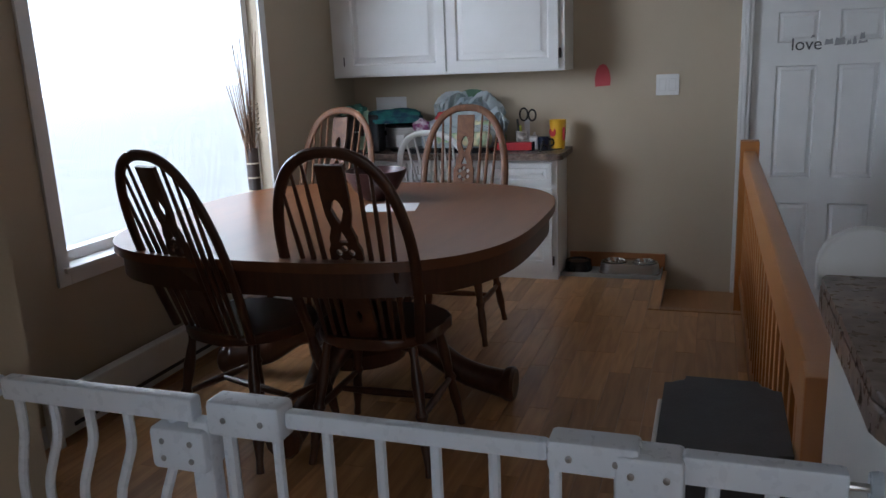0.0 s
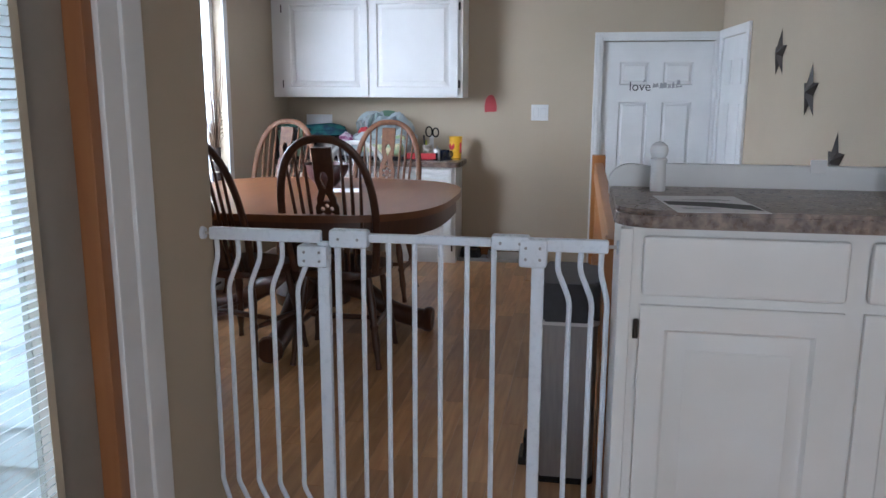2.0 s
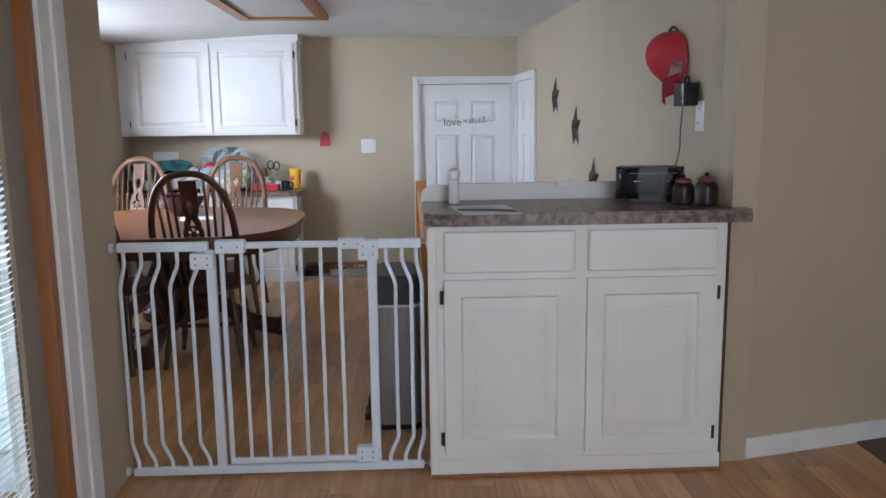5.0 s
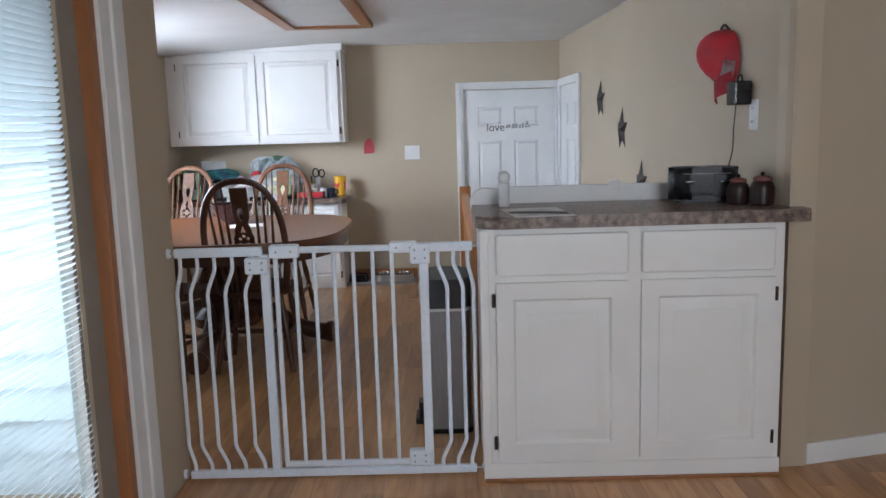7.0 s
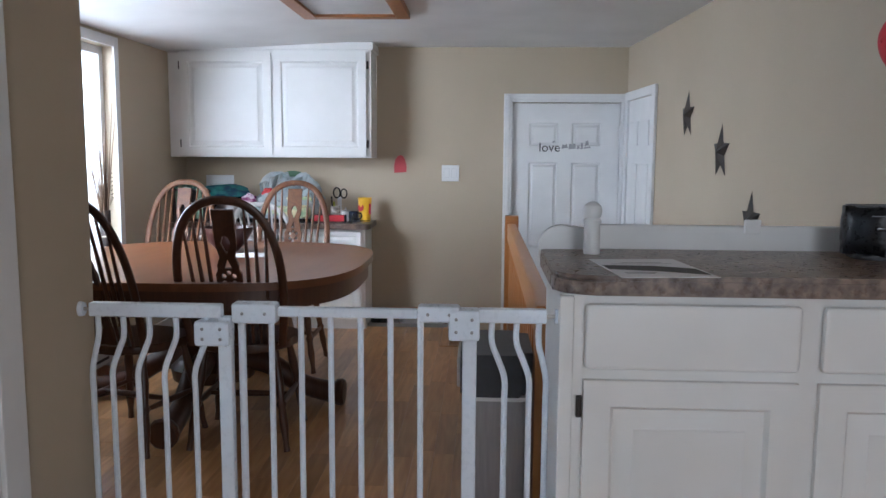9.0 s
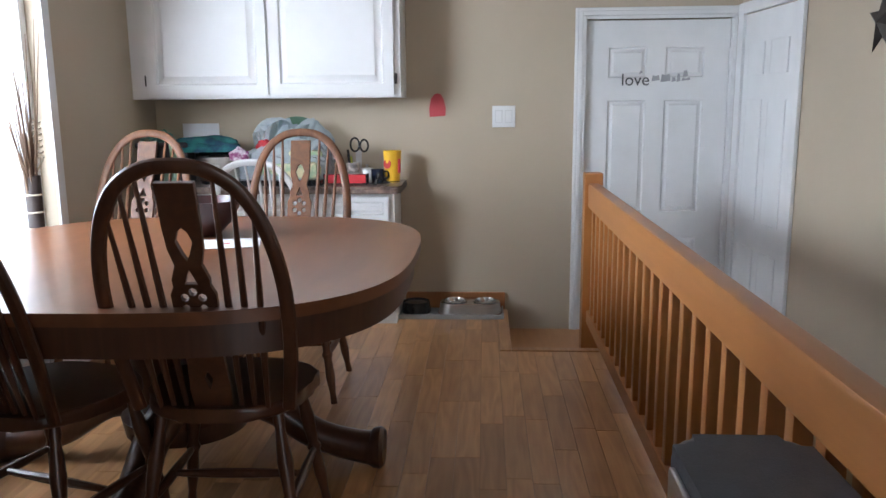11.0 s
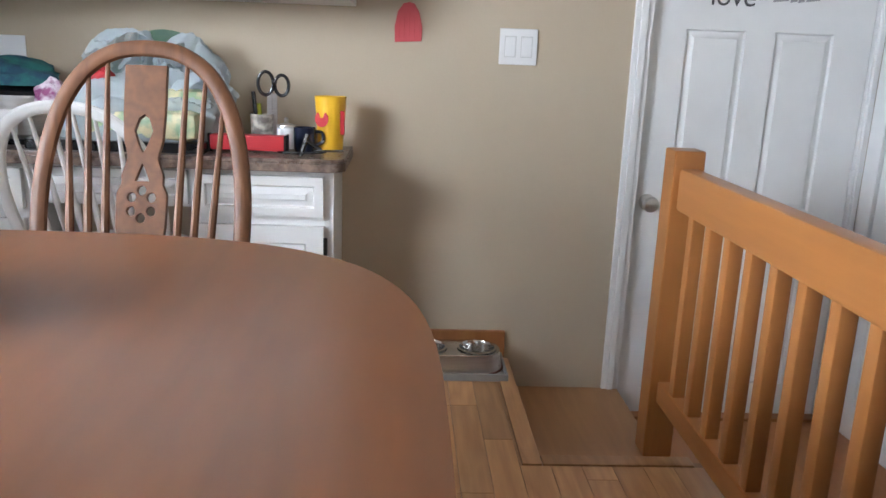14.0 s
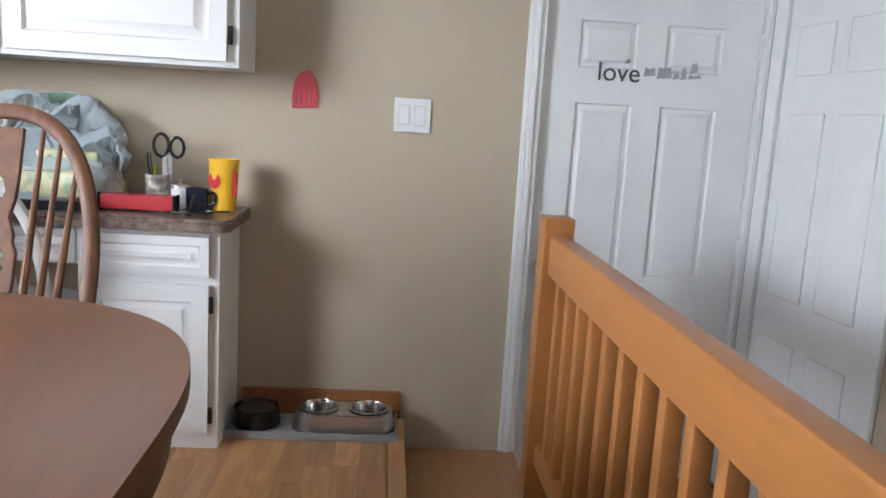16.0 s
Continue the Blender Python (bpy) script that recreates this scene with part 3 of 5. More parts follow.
# baseboards
bm = box(0, 3.245, -0.0005, 0.012, 0.0, 0.085, 0.003, m=Matrix.Translation((4.38, 0.855, 0)) @ Matrix.Rotation(math.atan2(0.06 - 0.86, star_x(0) + 0.005 - 4.4), 4, "Z"))
solid("baseboard", bm, TRIM, "white painted baseboard", "baseboard")
solid("baseboard_oak", box(-1.0, EDGE_X - 0.002, FAR - 0.022, FAR - 0.001, 0.0, 0.105, 0.006), OAK_FRAME, "varnished oak baseboard", "baseboard")
solid("baseboard_west", box(LEFT + 0.001, LEFT + 0.014, SILL_Y + 0.02, 3.75, 0.0, 0.085, 0.004), TRIM, "white painted baseboard", "baseboard")
grouped(y=0.4)
h = thing("baseboard_heater", "white electric baseboard heater under the window", "heater")
part("body", box(LEFT + 0.015, LEFT + 0.07, 0.9, 2.3, 0.03, 0.2, 0.008), TRIM, h)
part("grille", box(LEFT + 0.07, LEFT + 0.074, 0.95, 2.25, 0.06, 0.075), GREY, h)
part("end_cap", box(LEFT + 0.015, LEFT + 0.072, 0.87, 0.9, 0.0, 0.2, 0.006), TRIM, h)
part("end_cap", box(LEFT + 0.015, LEFT + 0.072, 2.3, 2.33, 0.0, 0.2, 0.006), TRIM, h)

grouped()
# ceiling light panel
l = thing("ceiling_light", "unlit fluorescent ceiling panel in a varnished oak frame", "light fixture")
X0, X1, Y0, Y1 = -1.2, -0.6, 0.93, 2.75
DIFF = material("milky_diffuser", (0.62, 0.62, 0.6), 0.5, (0.55, 0.55, 0.53), 8)
part("diffuser", box(X0 + 0.06, X1 - 0.06, Y0 + 0.06, Y1 - 0.06, CEIL_Z - 0.018, CEIL_Z - 0.008), DIFF, l)
for a in ((X0, X0 + 0.075, Y0, Y1), (X1 - 0.075, X1, Y0, Y1), (X0 + 0.075, X1 - 0.075, Y0, Y0 + 0.075), (X0 + 0.075, X1 - 0.075, Y1 - 0.075, Y1)):
    part("frame_bar", box(*a, CEIL_Z - 0.034, CEIL_Z + 0.03, 0.004), OAK_FRAME, l, "varnished oak frame bar")

# ---- cabinets ----
def cabinet_hinge(x, y, z, parent):
    bm = box(x - 0.007, x + 0.007, y - 0.006, y + 0.002, z - 0.028, z + 0.028, 0.002)
    rod((x, y - 0.006, z - 0.022), (x, y - 0.006, z + 0.022), 0.005, bm=bm)
    part("hinge", bm, BLACK_METAL, parent, "black iron hinge")


c = thing("wall_cabinet", "white painted wall cabinet with two raised-panel doors", "cabinet")
bm = box(-2.36, -0.977, 3.845, FAR - 0.001, 1.237, 2.0, 0.003)
box(LEFT + 0.001, -2.36, 3.855, FAR - 0.001, 1.237, 1.975, 0, bm)
box(-2.38, -0.962, 3.83, FAR - 0.002, 1.99, 2.045, 0.006, bm)
part("body", bm, WHITE, c)
for x0, x1, hx in ((-2.345, -1.688, -2.35), (-1.673, -1.012, -1.002)):
    leaf = part("door", raised_door(x0, x1, 1.255, 1.965, 3.822, 3.842, 0.055, 0.034), WHITE, c)
    for z in (1.335, 1.885):
        cabinet_hinge(hx, 3.835, z, leaf)

for x0, x1, doors in ((LEFT + 0.002, -1.93, 1), (-1.46, -1.02, 1)):
    c = thing("base_cabinet", "white painted desk base cabinet with a drawer and a door", "cabinet", "desk base cabinets")
    part("body", box(x0, x1, 3.81, FAR - 0.001, 0.0, 0.73, 0.002), WHITE, c)
    part("drawer_front", raised_door(x0 + 0.02, x1 - 0.03, 0.585, 0.71, 3.788, 3.808, 0.028), WHITE, c)
    leaf = part("door", raised_door(x0 + 0.02, x1 - 0.03, 0.06, 0.555, 3.788, 3.808, 0.055), WHITE, c)
    for z in (0.12, 0.49):
        cabinet_hinge(x1 - 0.025, 3.8, z, leaf)
c = thing("knee_drawer", "white shallow drawer box between the desk cabinets", "drawer")
part("body", box(-1.929, -1.461, 3.83, FAR - 0.001, 0.6, 0.729), WHITE, c)
part("drawer_front", raised_door(-1.92, -1.47, 0.61, 0.715, 3.81, 3.829, 0.025), WHITE, c)


def rounded_rect(x0, x1, y0, y1, r, which=(1, 1, 1, 1), n=6):
    """Corner radii for (x0,y0), (x1,y0), (x1,y1), (x0,y1)."""
    out = []
    for (cx, cy, a0), k in zip(((x0, y0, 180), (x1, y0, 270), (x1, y1, 0), (x0, y1, 90)), which):
        if not k:
            out.append((cx, cy))
            continue
        rr = r * k
        ox, oy = cx + (rr if cx == x0 else -rr), cy + (rr if cy == y0 else -rr)
        out += [(ox + rr * math.cos(radians(a0 + 90 * i / n)), oy + rr * math.sin(radians(a0 + 90 * i / n))) for i in range(n + 1)]
    return out


c = thing("desk_worktop", "brown mottled laminate worktop with rounded corner", "worktop")
part("top_sheet", prism(rounded_rect(LEFT + 0.002, -0.985, 3.755, FAR - 0.002, 0.05, (0, 1, 0, 0)), 0.758, 0.77, 0.003), COUNTER, c)
part("edge_band", prism(rounded_rect(LEFT + 0.003, -0.983, 3.753, FAR - 0.003, 0.05, (0, 1, 0, 0)), 0.731, 0.7578, 0.003), COUNTER, c)

grouped(sx=0.92, sy=0.8, sz=0.917)
c = thing("peninsula_cabinet", "white painted peninsula cabinet with two drawers and two doors", "cabinet")
bm = box(0.0, 1.185, 0.0, 0.56, 0.0, 1.04, 0.006)
part("body", bm, WHITE, c)
part("base_trim", box(-0.006, 1.19, -0.008, 0.0, 0.0, 0.075, 0.003), WHITE, c)
part("corner_post", box(-0.008, 0.028, -0.012, 0.03, 0.075, 1.035, 0.006), WHITE, c)
for x0, x1, hx in ((0.055, 0.575, 0.045), (0.625, 1.145, 1.155)):
    part("drawer_front", box(x0, x1, -0.024, -0.0005, 0.852, 1.018, 0.013), WHITE, c)
    leaf = part("door", raised_door(x0, x1, 0.095, 0.825, -0.021, 0.0, 0.066, 0.044), WHITE, c)
    for z in (0.165, 0.755):
        cabinet_hinge(hx, -0.006, z, leaf)
shoe = part("shoe_moulding", box(-0.004, 1.19, -0.022, -0.009, 0.0, 0.014, 0.004), OAK_FRAME, c, "oak shoe moulding")

c = thing("peninsula_worktop", "brown mottled laminate peninsula worktop", "worktop")
part("top_sheet", prism(rounded_rect(-0.02, 1.27, -0.04, 0.6, 0.1, (1, 0.15, 0, 0.5)), 1.077, 1.09, 0.005), COUNTER, c)
part("edge_band", prism(rounded_rect(-0.022, 1.271, -0.0425, 0.599, 0.1, (1, 0.15, 0, 0.5)), 1.041, 1.0768, 0.005), COUNTER, c)
c = thing("counter_back_rail", "white painted rail along the back of the peninsula", "rail")
part("board", box(0.12, 1.11, 0.6, 0.63, 1.0, 1.165, 0.006), TRIM, c)
end = [(0, 0), (0.15, 0), (0.15, 0.09)] + [(0.07 + 0.07 * math.cos(radians(a)), 0.04 + 0.06 * math.sin(radians(a))) for a in range(60, 181, 15)]
part("end_block", prism(end, 0, 0.03, 0.004, m=Matrix.Translation((-0.025, 0.6, 1.065)) @ Matrix.Rotation(radians(90), 4, "X")), TRIM, c)
part("catch", box(0.6, 0.65, 0.592, 0.604, 1.14, 1.185, 0.004), TRIM, c)

grouped()
# ---- banister ----
c = thing("banister", "orange varnished oak banister along the stairwell", "banister")
part("newel_post", box(-0.026, 0.066, 3.605, 3.695, -0.12, 0.85, 0.006), OAK_POST, c)
part("handrail", box(-0.01, 0.05, 0.56, 3.605, 0.675, 0.8, 0.012), OAK_RAIL, c, "broad oak top rail")
part("bottom_rail", box(-0.005, 0.045, 0.56, 3.605, 0.07, 0.14, 0.008), OAK_RAIL, c)
part("end_post", box(-0.026, 0.066, 0.485, 0.56, -0.009, 0.83, 0.006), OAK_POST, c)
bal = part("baluster", box(-0.019, 0.019, -0.019, 0.019, 0.138, 0.678, 0.004), OAK_POST, c)
bal.location = (0.02, 3.5, 0)
for k in range(1, 23):
    o = new("baluster", bal.data)
    o.parent, o.location = c, (0.02, 3.5 - 0.128 * k, 0)
part("skirt_board", box(0.091, 0.109, 0.46, 3.095, -0.25, -0.01, 0.003), OAK_RAIL, c)

# ---- dining table ----
def oval(cx, cy, a, b, p, n=64):
    return [(cx + a * math.copysign(abs(math.cos(t)) ** (2 / p), math.cos(t)), cy + b * math.copysign(abs(math.sin(t)) ** (2 / p), math.sin(t))) for t in (2 * math.pi * k / n for k in range(n))]


TX, TY = -1.54, 2.08
c = thing("dining_table", "dark oak oval pedestal dining table with glossy top", "table", at=(TX, TY, 0))
part("tabletop", prism(oval(0, 0, 0.79, 0.78, 3.1, 96), 0.707, 0.74, 0.012), OAK_TOP, c)
part("apron", prism(oval(0, 0, 0.765, 0.755, 3.1, 96), 0.622, 0.707, 0.006), OAK_DARK_SHADED, c)
part("pedestal", lathe([(0.2, 0.14), (0.21, 0.2), (0.15, 0.26), (0.17, 0.4), (0.13, 0.5), (0.2, 0.58), (0.26, 0.623)], 28), OAK_DARK_SHADED, c)
for k in range(4):
    a = radians(90 * k)
    u = Vector((math.cos(a), math.sin(a), 0))
    path = smooth_path([u * 0.12 + Vector((0, 0, 0.24)), u * 0.28 + Vector((0, 0, 0.21)), u * 0.44 + Vector((0, 0, 0.11)), u * 0.59 + Vector((0, 0, 0.068)), u * 0.67 + Vector((0, 0, 0.064))])
    part("foot", tube(path, lambda s: 0.065 - 0.014 * math.sin(s * 3.1) + (0.008 if s > 0.85 else 0) - (0.012 if s > 0.97 else 0), 12), OAK_DARK_SHADED, c)


# ---- chairs ----
def spindle(a, b, bm=None, r=0.0085):
    h = (Vector(b) - Vector(a)).length
    return lathe([(r * 0.75, 0), (r * 1.15, h * 0.3), (r, h * 0.6), (r * 0.6, h)], 8, bm, between(a, b))


def bow_point(s):
    """Along the bow: s from -1 (one foot) over 0 (crown) to 1."""
    a = abs(s)
    pts = [(0.0, 1.08), (0.075, 1.068), (0.14, 1.02), (0.187, 0.93), (0.212, 0.8), (0.212, 0.64), (0.19, 0.455)]
    k = min(int(a * 6), 5)
    f = a * 6 - k
    x = pts[k][0] * (1 - f) + pts[k + 1][0] * f
    z = pts[k][1] * (1 - f) + pts[k + 1][1] * f
    return Vector((math.copysign(x, s), -0.165 - 0.19 * (z - 0.455) / 0.625 * 1.0, z))


def windsor_chair(name, label, m_wood, splat=True, top=1.08):
    c = thing(name, label, "chair", "dining chairs" if splat else "")
    seat = [(0.23 * math.copysign(abs(math.cos(t)) ** 0.75, math.cos(t)) * (1.0 if math.sin(t) > 0 else 0.9), 0.005 + 0.205 * math.copysign(abs(math.sin(t)) ** 0.75, math.sin(t))) for t in (2 * math.pi * k / 40 for k in range(40))]
    part("seat", prism(seat, 0.425, 0.462, 0.012), m_wood, c)
    f = (top - 0.455) / 0.625
    bow = smooth_path([bow_point(-1 + k / 6) for k in range(13)], 6)
    bow = [Vector((p.x, p.y, 0.455 + (p.z - 0.455) * f)) for p in bow]
    part("bow", tube(bow, 0.0185, 10, flat=0.75), m_wood, c)
    def at_bow(x):
        s = min(((abs(abs(bow_point(q / 60).x) - abs(x)), q / 60) for q in range(0, 42)))[1]
        p = bow_point(s)
        return Vector((x, p.y, 0.455 + (p.z - 0.455) * f - 0.006))
    xs = (0.085, 0.125, 0.165) if splat else (0.03, 0.085, 0.14)
    for x in xs:
        for sgn in (-1, 1):
            t = at_bow(x * sgn)
            part("spindle", spindle((x * sgn * 0.82, -0.165, 0.455), t), m_wood, c)
    if splat:
        h = 0.61
        half = [(0.046, 0), (0.05, 0.05), (0.047, 0.1), (0.042, 0.2), (0.051, 0.26), (0.052, 0.33), (0.042, 0.352), (0.043, 0.37), (0.03, 0.408), (0.04, 0.45), (0.043, 0.51), (0.043, h)]
        out = half + [(-x, y) for x, y in reversed(half)]
        dia = [(0.0, 0.505), (0.012, 0.495), (0.021, 0.468), (0.01, 0.436), (0.0, 0.417), (-0.01, 0.436), (-0.021, 0.468), (-0.012, 0.495)]
        tri = [(-0.017, 0.357), (0.017, 0.357), (0.008, 0.382), (0, 0.4), (-0.008, 0.382)]
        dots = []
        for a in range(6):
            cx, cy = 0.024 * math.cos(radians(60 * a + 30)), 0.308 + 0.03 * math.sin(radians(60 * a + 30))
            dots.append([(cx + 0.0115 * math.cos(radians(q)), cy + 0.0125 * math.sin(radians(q))) for q in range(0, 360, 45)])
        low = [(0, 0.115), (0.012, 0.09), (0, 0.05), (-0.012, 0.09)]
        bm = fretwork(out, [dia, tri, low] + dots, 0.012, "splat")
        tilt = math.atan2(-0.19, 0.625)
        part("splat", bm, m_wood, c, "pierced wheel-back splat").matrix_local = Matrix.Translation((0, -0.165, 0.458)) @ Matrix.Rotation(-tilt, 4, "X") @ Matrix.Rotation(radians(90), 4, "X")
    feet = []
    for sx in (-1, 1):
        for sy in (-1, 1):
            a, b = Vector((sx * 0.15, 0.13 * sy, 0.43)), Vector((sx * 0.21, 0.2 * sy, 0.0))
            L = (b - a).length
            prof = [(0.013, 0), (0.016, 0.06 * L), (0.013, 0.1 * L), (0.021, 0.3 * L), (0.015, 0.5 * L), (0.022, 0.54 * L), (0.016, 0.58 * L), (0.019, 0.75 * L), (0.012, 0.9 * L), (0.014, L)]
            part("leg", lathe(prof, 12, m=between(a, b)), m_wood, c)
            feet.append(a.lerp(b, 0.55))
    part("stretcher", rod(feet[0], feet[1], 0.009, 0.009, mid=0.014), m_wood, c)
    part("stretcher", rod(feet[2], feet[3], 0.009, 0.009, mid=0.014), m_wood, c)
    part("stretcher", rod(feet[0].lerp(feet[1], 0.5), feet[2].lerp(feet[3], 0.5), 0.009, 0.009, mid=0.014), m_wood, c)
    return c


# near and far chairs are one wood; backlit and lit tones are painted
ch = windsor_chair("dining_chair", "oak wheel-back Windsor dining chair at the table, its wood darkened as seen backlit", OAK_DARK_SHADED)
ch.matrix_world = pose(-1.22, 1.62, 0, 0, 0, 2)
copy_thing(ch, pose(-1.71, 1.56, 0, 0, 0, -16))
ch2 = windsor_chair("dining_chair", "oak wheel-back Windsor chair at the far side, its wood lightened as lit by the window", OAK_WINDOW_LIT)
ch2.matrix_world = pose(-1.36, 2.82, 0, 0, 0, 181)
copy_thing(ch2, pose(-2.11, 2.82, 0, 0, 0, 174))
wc = windsor_chair("desk_chair", "white painted hoop-back chair tucked under the desk", WHITE, False, 0.92)
wc.matrix_world = pose(-1.71, 3.87, 0, 0, 0, 0)

# ---- safety gate ----
GY = 0.127
grouped(y=-0.04, sx=0.868, sy=0.8, sz=0.94)
g = thing("safety_gate", "white steel pressure-mounted safety gate, closed", "gate")
def bar(name, a, b, r, label=""):
    return part(name, tube([a, b], r, 8), GATE, g, label)
part("top_bar", box(-1.30, -0.925, GY - 0.015, GY + 0.015, 0.925, 0.962, 0.006), GATE, g)
part("top_bar", box(-0.77, -0.385, GY - 0.012, GY + 0.012, 0.932, 0.958, 0.006), GATE, g)
part("top_bar", box(-0.22, -0.035, GY - 0.015, GY + 0.015, 0.925, 0.962, 0.006), GATE, g)
part("bottom_bar", box(-1.30, -0.035, GY - 0.015, GY + 0.015, 0.012, 0.045, 0.006), GATE, g)
part("gate_bottom_bar", box(-0.88, -0.3, GY - 0.011, GY + 0.011, 0.052, 0.076, 0.005), GATE, g)
part("post", box(-0.937, -0.898, GY - 0.016, GY + 0.016, 0.045, 0.93, 0.006), GATE, g)
part("post", box(-0.262, -0.223, GY - 0.016, GY + 0.016, 0.045, 0.93, 0.006), GATE, g)
for name, x0, x1, z0, z1 in (("hinge_block", -0.895, -0.77, 0.915, 0.968), ("hinge_bracket", -1.0, -0.9, 0.855, 0.92), ("latch_block", -0.385, -0.268, 0.925, 0.968), ("latch_bracket", -0.3, -0.215, 0.88, 0.96), ("bottom_latch", -0.33, -0.235, 0.05, 0.115)):
    p = part(name, box(x0, x1, GY - (0.03 if "bracket" in name else 0.026), GY + (0.03 if "bracket" in name else 0.026), z0, z1, 0.009), GATE, g)
    for fx in (0.25, 0.75):
        for fz in ((0.3, 0.7) if z1 - z0 > 0.054 else (0.5,)):
            x, z = x0 + (x1 - x0) * fx, z0 + (z1 - z0) * fz
            part("screw", lathe([(0.0045, 0), (0.0045, 0.002), (0.002, 0.003)], 10, m=Matrix.Translation((x, GY - (0.0298 if "bracket" in name else 0.0258), z)) @ Matrix.Rotation(radians(90), 4, "X")), STEEL_DARK, p)
for k in range(7):
    x = -0.872 + 0.0825 * k
    bar("bar", (x, GY, 0.07), (x, GY, 0.94), 0.0085 if k else 0.011)
for x, way in ((-1.279, -1), (-1.207, -1), (-1.134, -1), (-1.058, -1), (-0.972, -1), (-0.182, 1), (-0.115, 1), (-0.055, 1)):
    d = 0.036 * way * (0.6 if x < -1.25 or x > -0.06 else 1)
    path = smooth_path([(x, GY, 0.93), (x, GY, 0.875), (x + d * 0.5, GY, 0.83), (x + d, GY, 0.78), (x + d, GY, 0.7), (x + d, GY, 0.4), (x + d, GY, 0.2), (x + d, GY, 0.15), (x + d * 0.5, GY, 0.11), (x, GY, 0.07), (x, GY, 0.03)], 4)
    part("bent_bar", tube(path, 0.0085, 8), GATE, g)
for x, sgn in ((-1.30, -1), (-0.035, 1)):
    for z in (0.943, 0.03):
        wall_x = (PATIO + 0.001) / 0.868 if sgn < 0 else -0.0005
        part("spindle_bolt", rod((x, GY, z), (wall_x, GY, z), 0.005), STEEL, g, "threaded steel bolt")
        part("wall_cup", rod((wall_x - 0.012 * sgn, GY, z), (wall_x, GY, z), 0.018, 0.02, 16), GATE, g)

grouped()
# ---- trash can ----
t = thing("trash_can", "stainless steel pedal bin with dark grey lid", "trash can")
part("body", prism(rounded_rect(-0.232, -0.035, 0.48, 0.79, 0.03), 0.02, 0.545, 0.004), STEEL_DARK, t)
part("bag_rim", prism(rounded_rect(-0.237, -0.03, 0.475, 0.795, 0.035), 0.545, 0.558, 0.003), TRIM, t, "white bin bag edge")
part("lid", prism(rounded_rect(-0.243, -0.03, 0.467, 0.803, 0.04), 0.559, 0.685, 0.025), GREY, t, "dark grey plastic lid")
part("hinge_strip", box(-0.254, -0.243, 0.53, 0.74, 0.57, 0.66, 0.004), STEEL, t)
part("base", prism(rounded_rect(-0.237, -0.03, 0.475, 0.795, 0.035), 0.0, 0.02, 0.003), BLACK, t)
part("pedal", box(-0.285, -0.237, 0.55, 0.67, 0.015, 0.045, 0.006), BLACK, t)
part("pedal", box(-0.27, -0.237, 0.57, 0.65, 0.045, 0.11, 0.006), BLACK, t)

# ---- on the star wall ----
def star_mesh(r):
    bm = bmesh.new()
    ring = [(r * (1 if k % 2 == 0 else 0.4) * math.sin(math.pi * k / 5) * 0.82, r * (1 if k % 2 == 0 else 0.4) * math.cos(math.pi * k / 5) * 1.06) for k in range(10)]
    back = [bm.verts.new((x, y, 0)) for x, y in ring]
    mid = bm.verts.new((0, 0, 0.03))
    low = bm.verts.new((0, 0, 0))
    for k in range(10):
        bm.faces.new((back[k], back[(k + 1) % 10], mid))
        bm.faces.new((back[(k + 1) % 10], back[k], low))
    return bm


for y, z, r in ((2.73, 1.49, 0.13), (2.2, 1.283, 0.135), (1.8, 0.975, 0.13)):
    s = solid("barn_star", star_mesh(r), BLACK_METAL, "black rusty metal barn star hung on the tan wall", "wall star", "object", "barn stars", smooth=False)
    s.matrix_world = on_star(y, z, 0.003)

c = thing("baseball_cap", "red baseball cap with white patches hung on the wall", "cap")
c.matrix_world = on_star(0.6, 1.58, 0.0) @ Matrix.Rotation(radians(20), 4, "Z")
RED_CLOTH = material("red_cap_cloth", (0.5, 0.02, 0.03), 0.75, (0.36, 0.04, 0.05), 9, bump=0.5, bump_scale=180, spread=0.25)
bm = bmesh.new()
n1, n2 = 20, 9
rings = []
for i in range(n2):
    a = math.pi / 2 * i / (n2 - 1)
    rings.append([bm.verts.new((0.095 * math.cos(a) * math.cos(2 * math.pi * k / n1), 0.115 * math.cos(a) * math.sin(2 * math.pi * k / n1) + 0.015 * math.sin(a), 0.004 + 0.14 * math.sin(a) ** 0.9)) for k in range(n1)] if i < n2 - 1 else [bm.verts.new((0, 0.015, 0.144))])
for p, q in zip(rings, rings[1:]):
    for k in range(n1):
        bm.faces.new((p[k], p[(k + 1) % n1], q[(k + 1) % n1], q[k]) if len(q) > 1 else (p[k], p[(k + 1) % n1], q[0]))
bm.faces.new(rings[0][::-1])
part("crown", bm, RED_CLOTH, c)
bm = bmesh.new()
rows_ = []
for j in range(7):
    v = j / 6
    rows_.append([bm.verts.new((0.085 * (1 - 0.25 * v * v) * u, -0.1 - 0.085 * v, 0.045 + 0.035 * (1 - u * u) + 0.01 * v)) for u in (k / 5 - 1 for k in range(11))])
for p, q in zip(rows_, rows_[1:]):
    for k in range(10):
        bm.faces.new((p[k], p[k + 1], q[k + 1], q[k]))
bmesh.ops.solidify(bm, geom=bm.faces[:], thickness=0.004)
part("brim", bm, material("red_brim_cloth", (0.5, 0.03, 0.05), 0.7, (0.4, 0.02, 0.035), 8), c)
part("strap", tube(smooth_path([(-0.04, 0.1, 0.01), (-0.02, 0.135, 0.02), (0.02, 0.135, 0.02), (0.04, 0.1, 0.01)]), 0.005, 8), material("dark_strap", (0.05, 0.04, 0.035), 0.8), c)
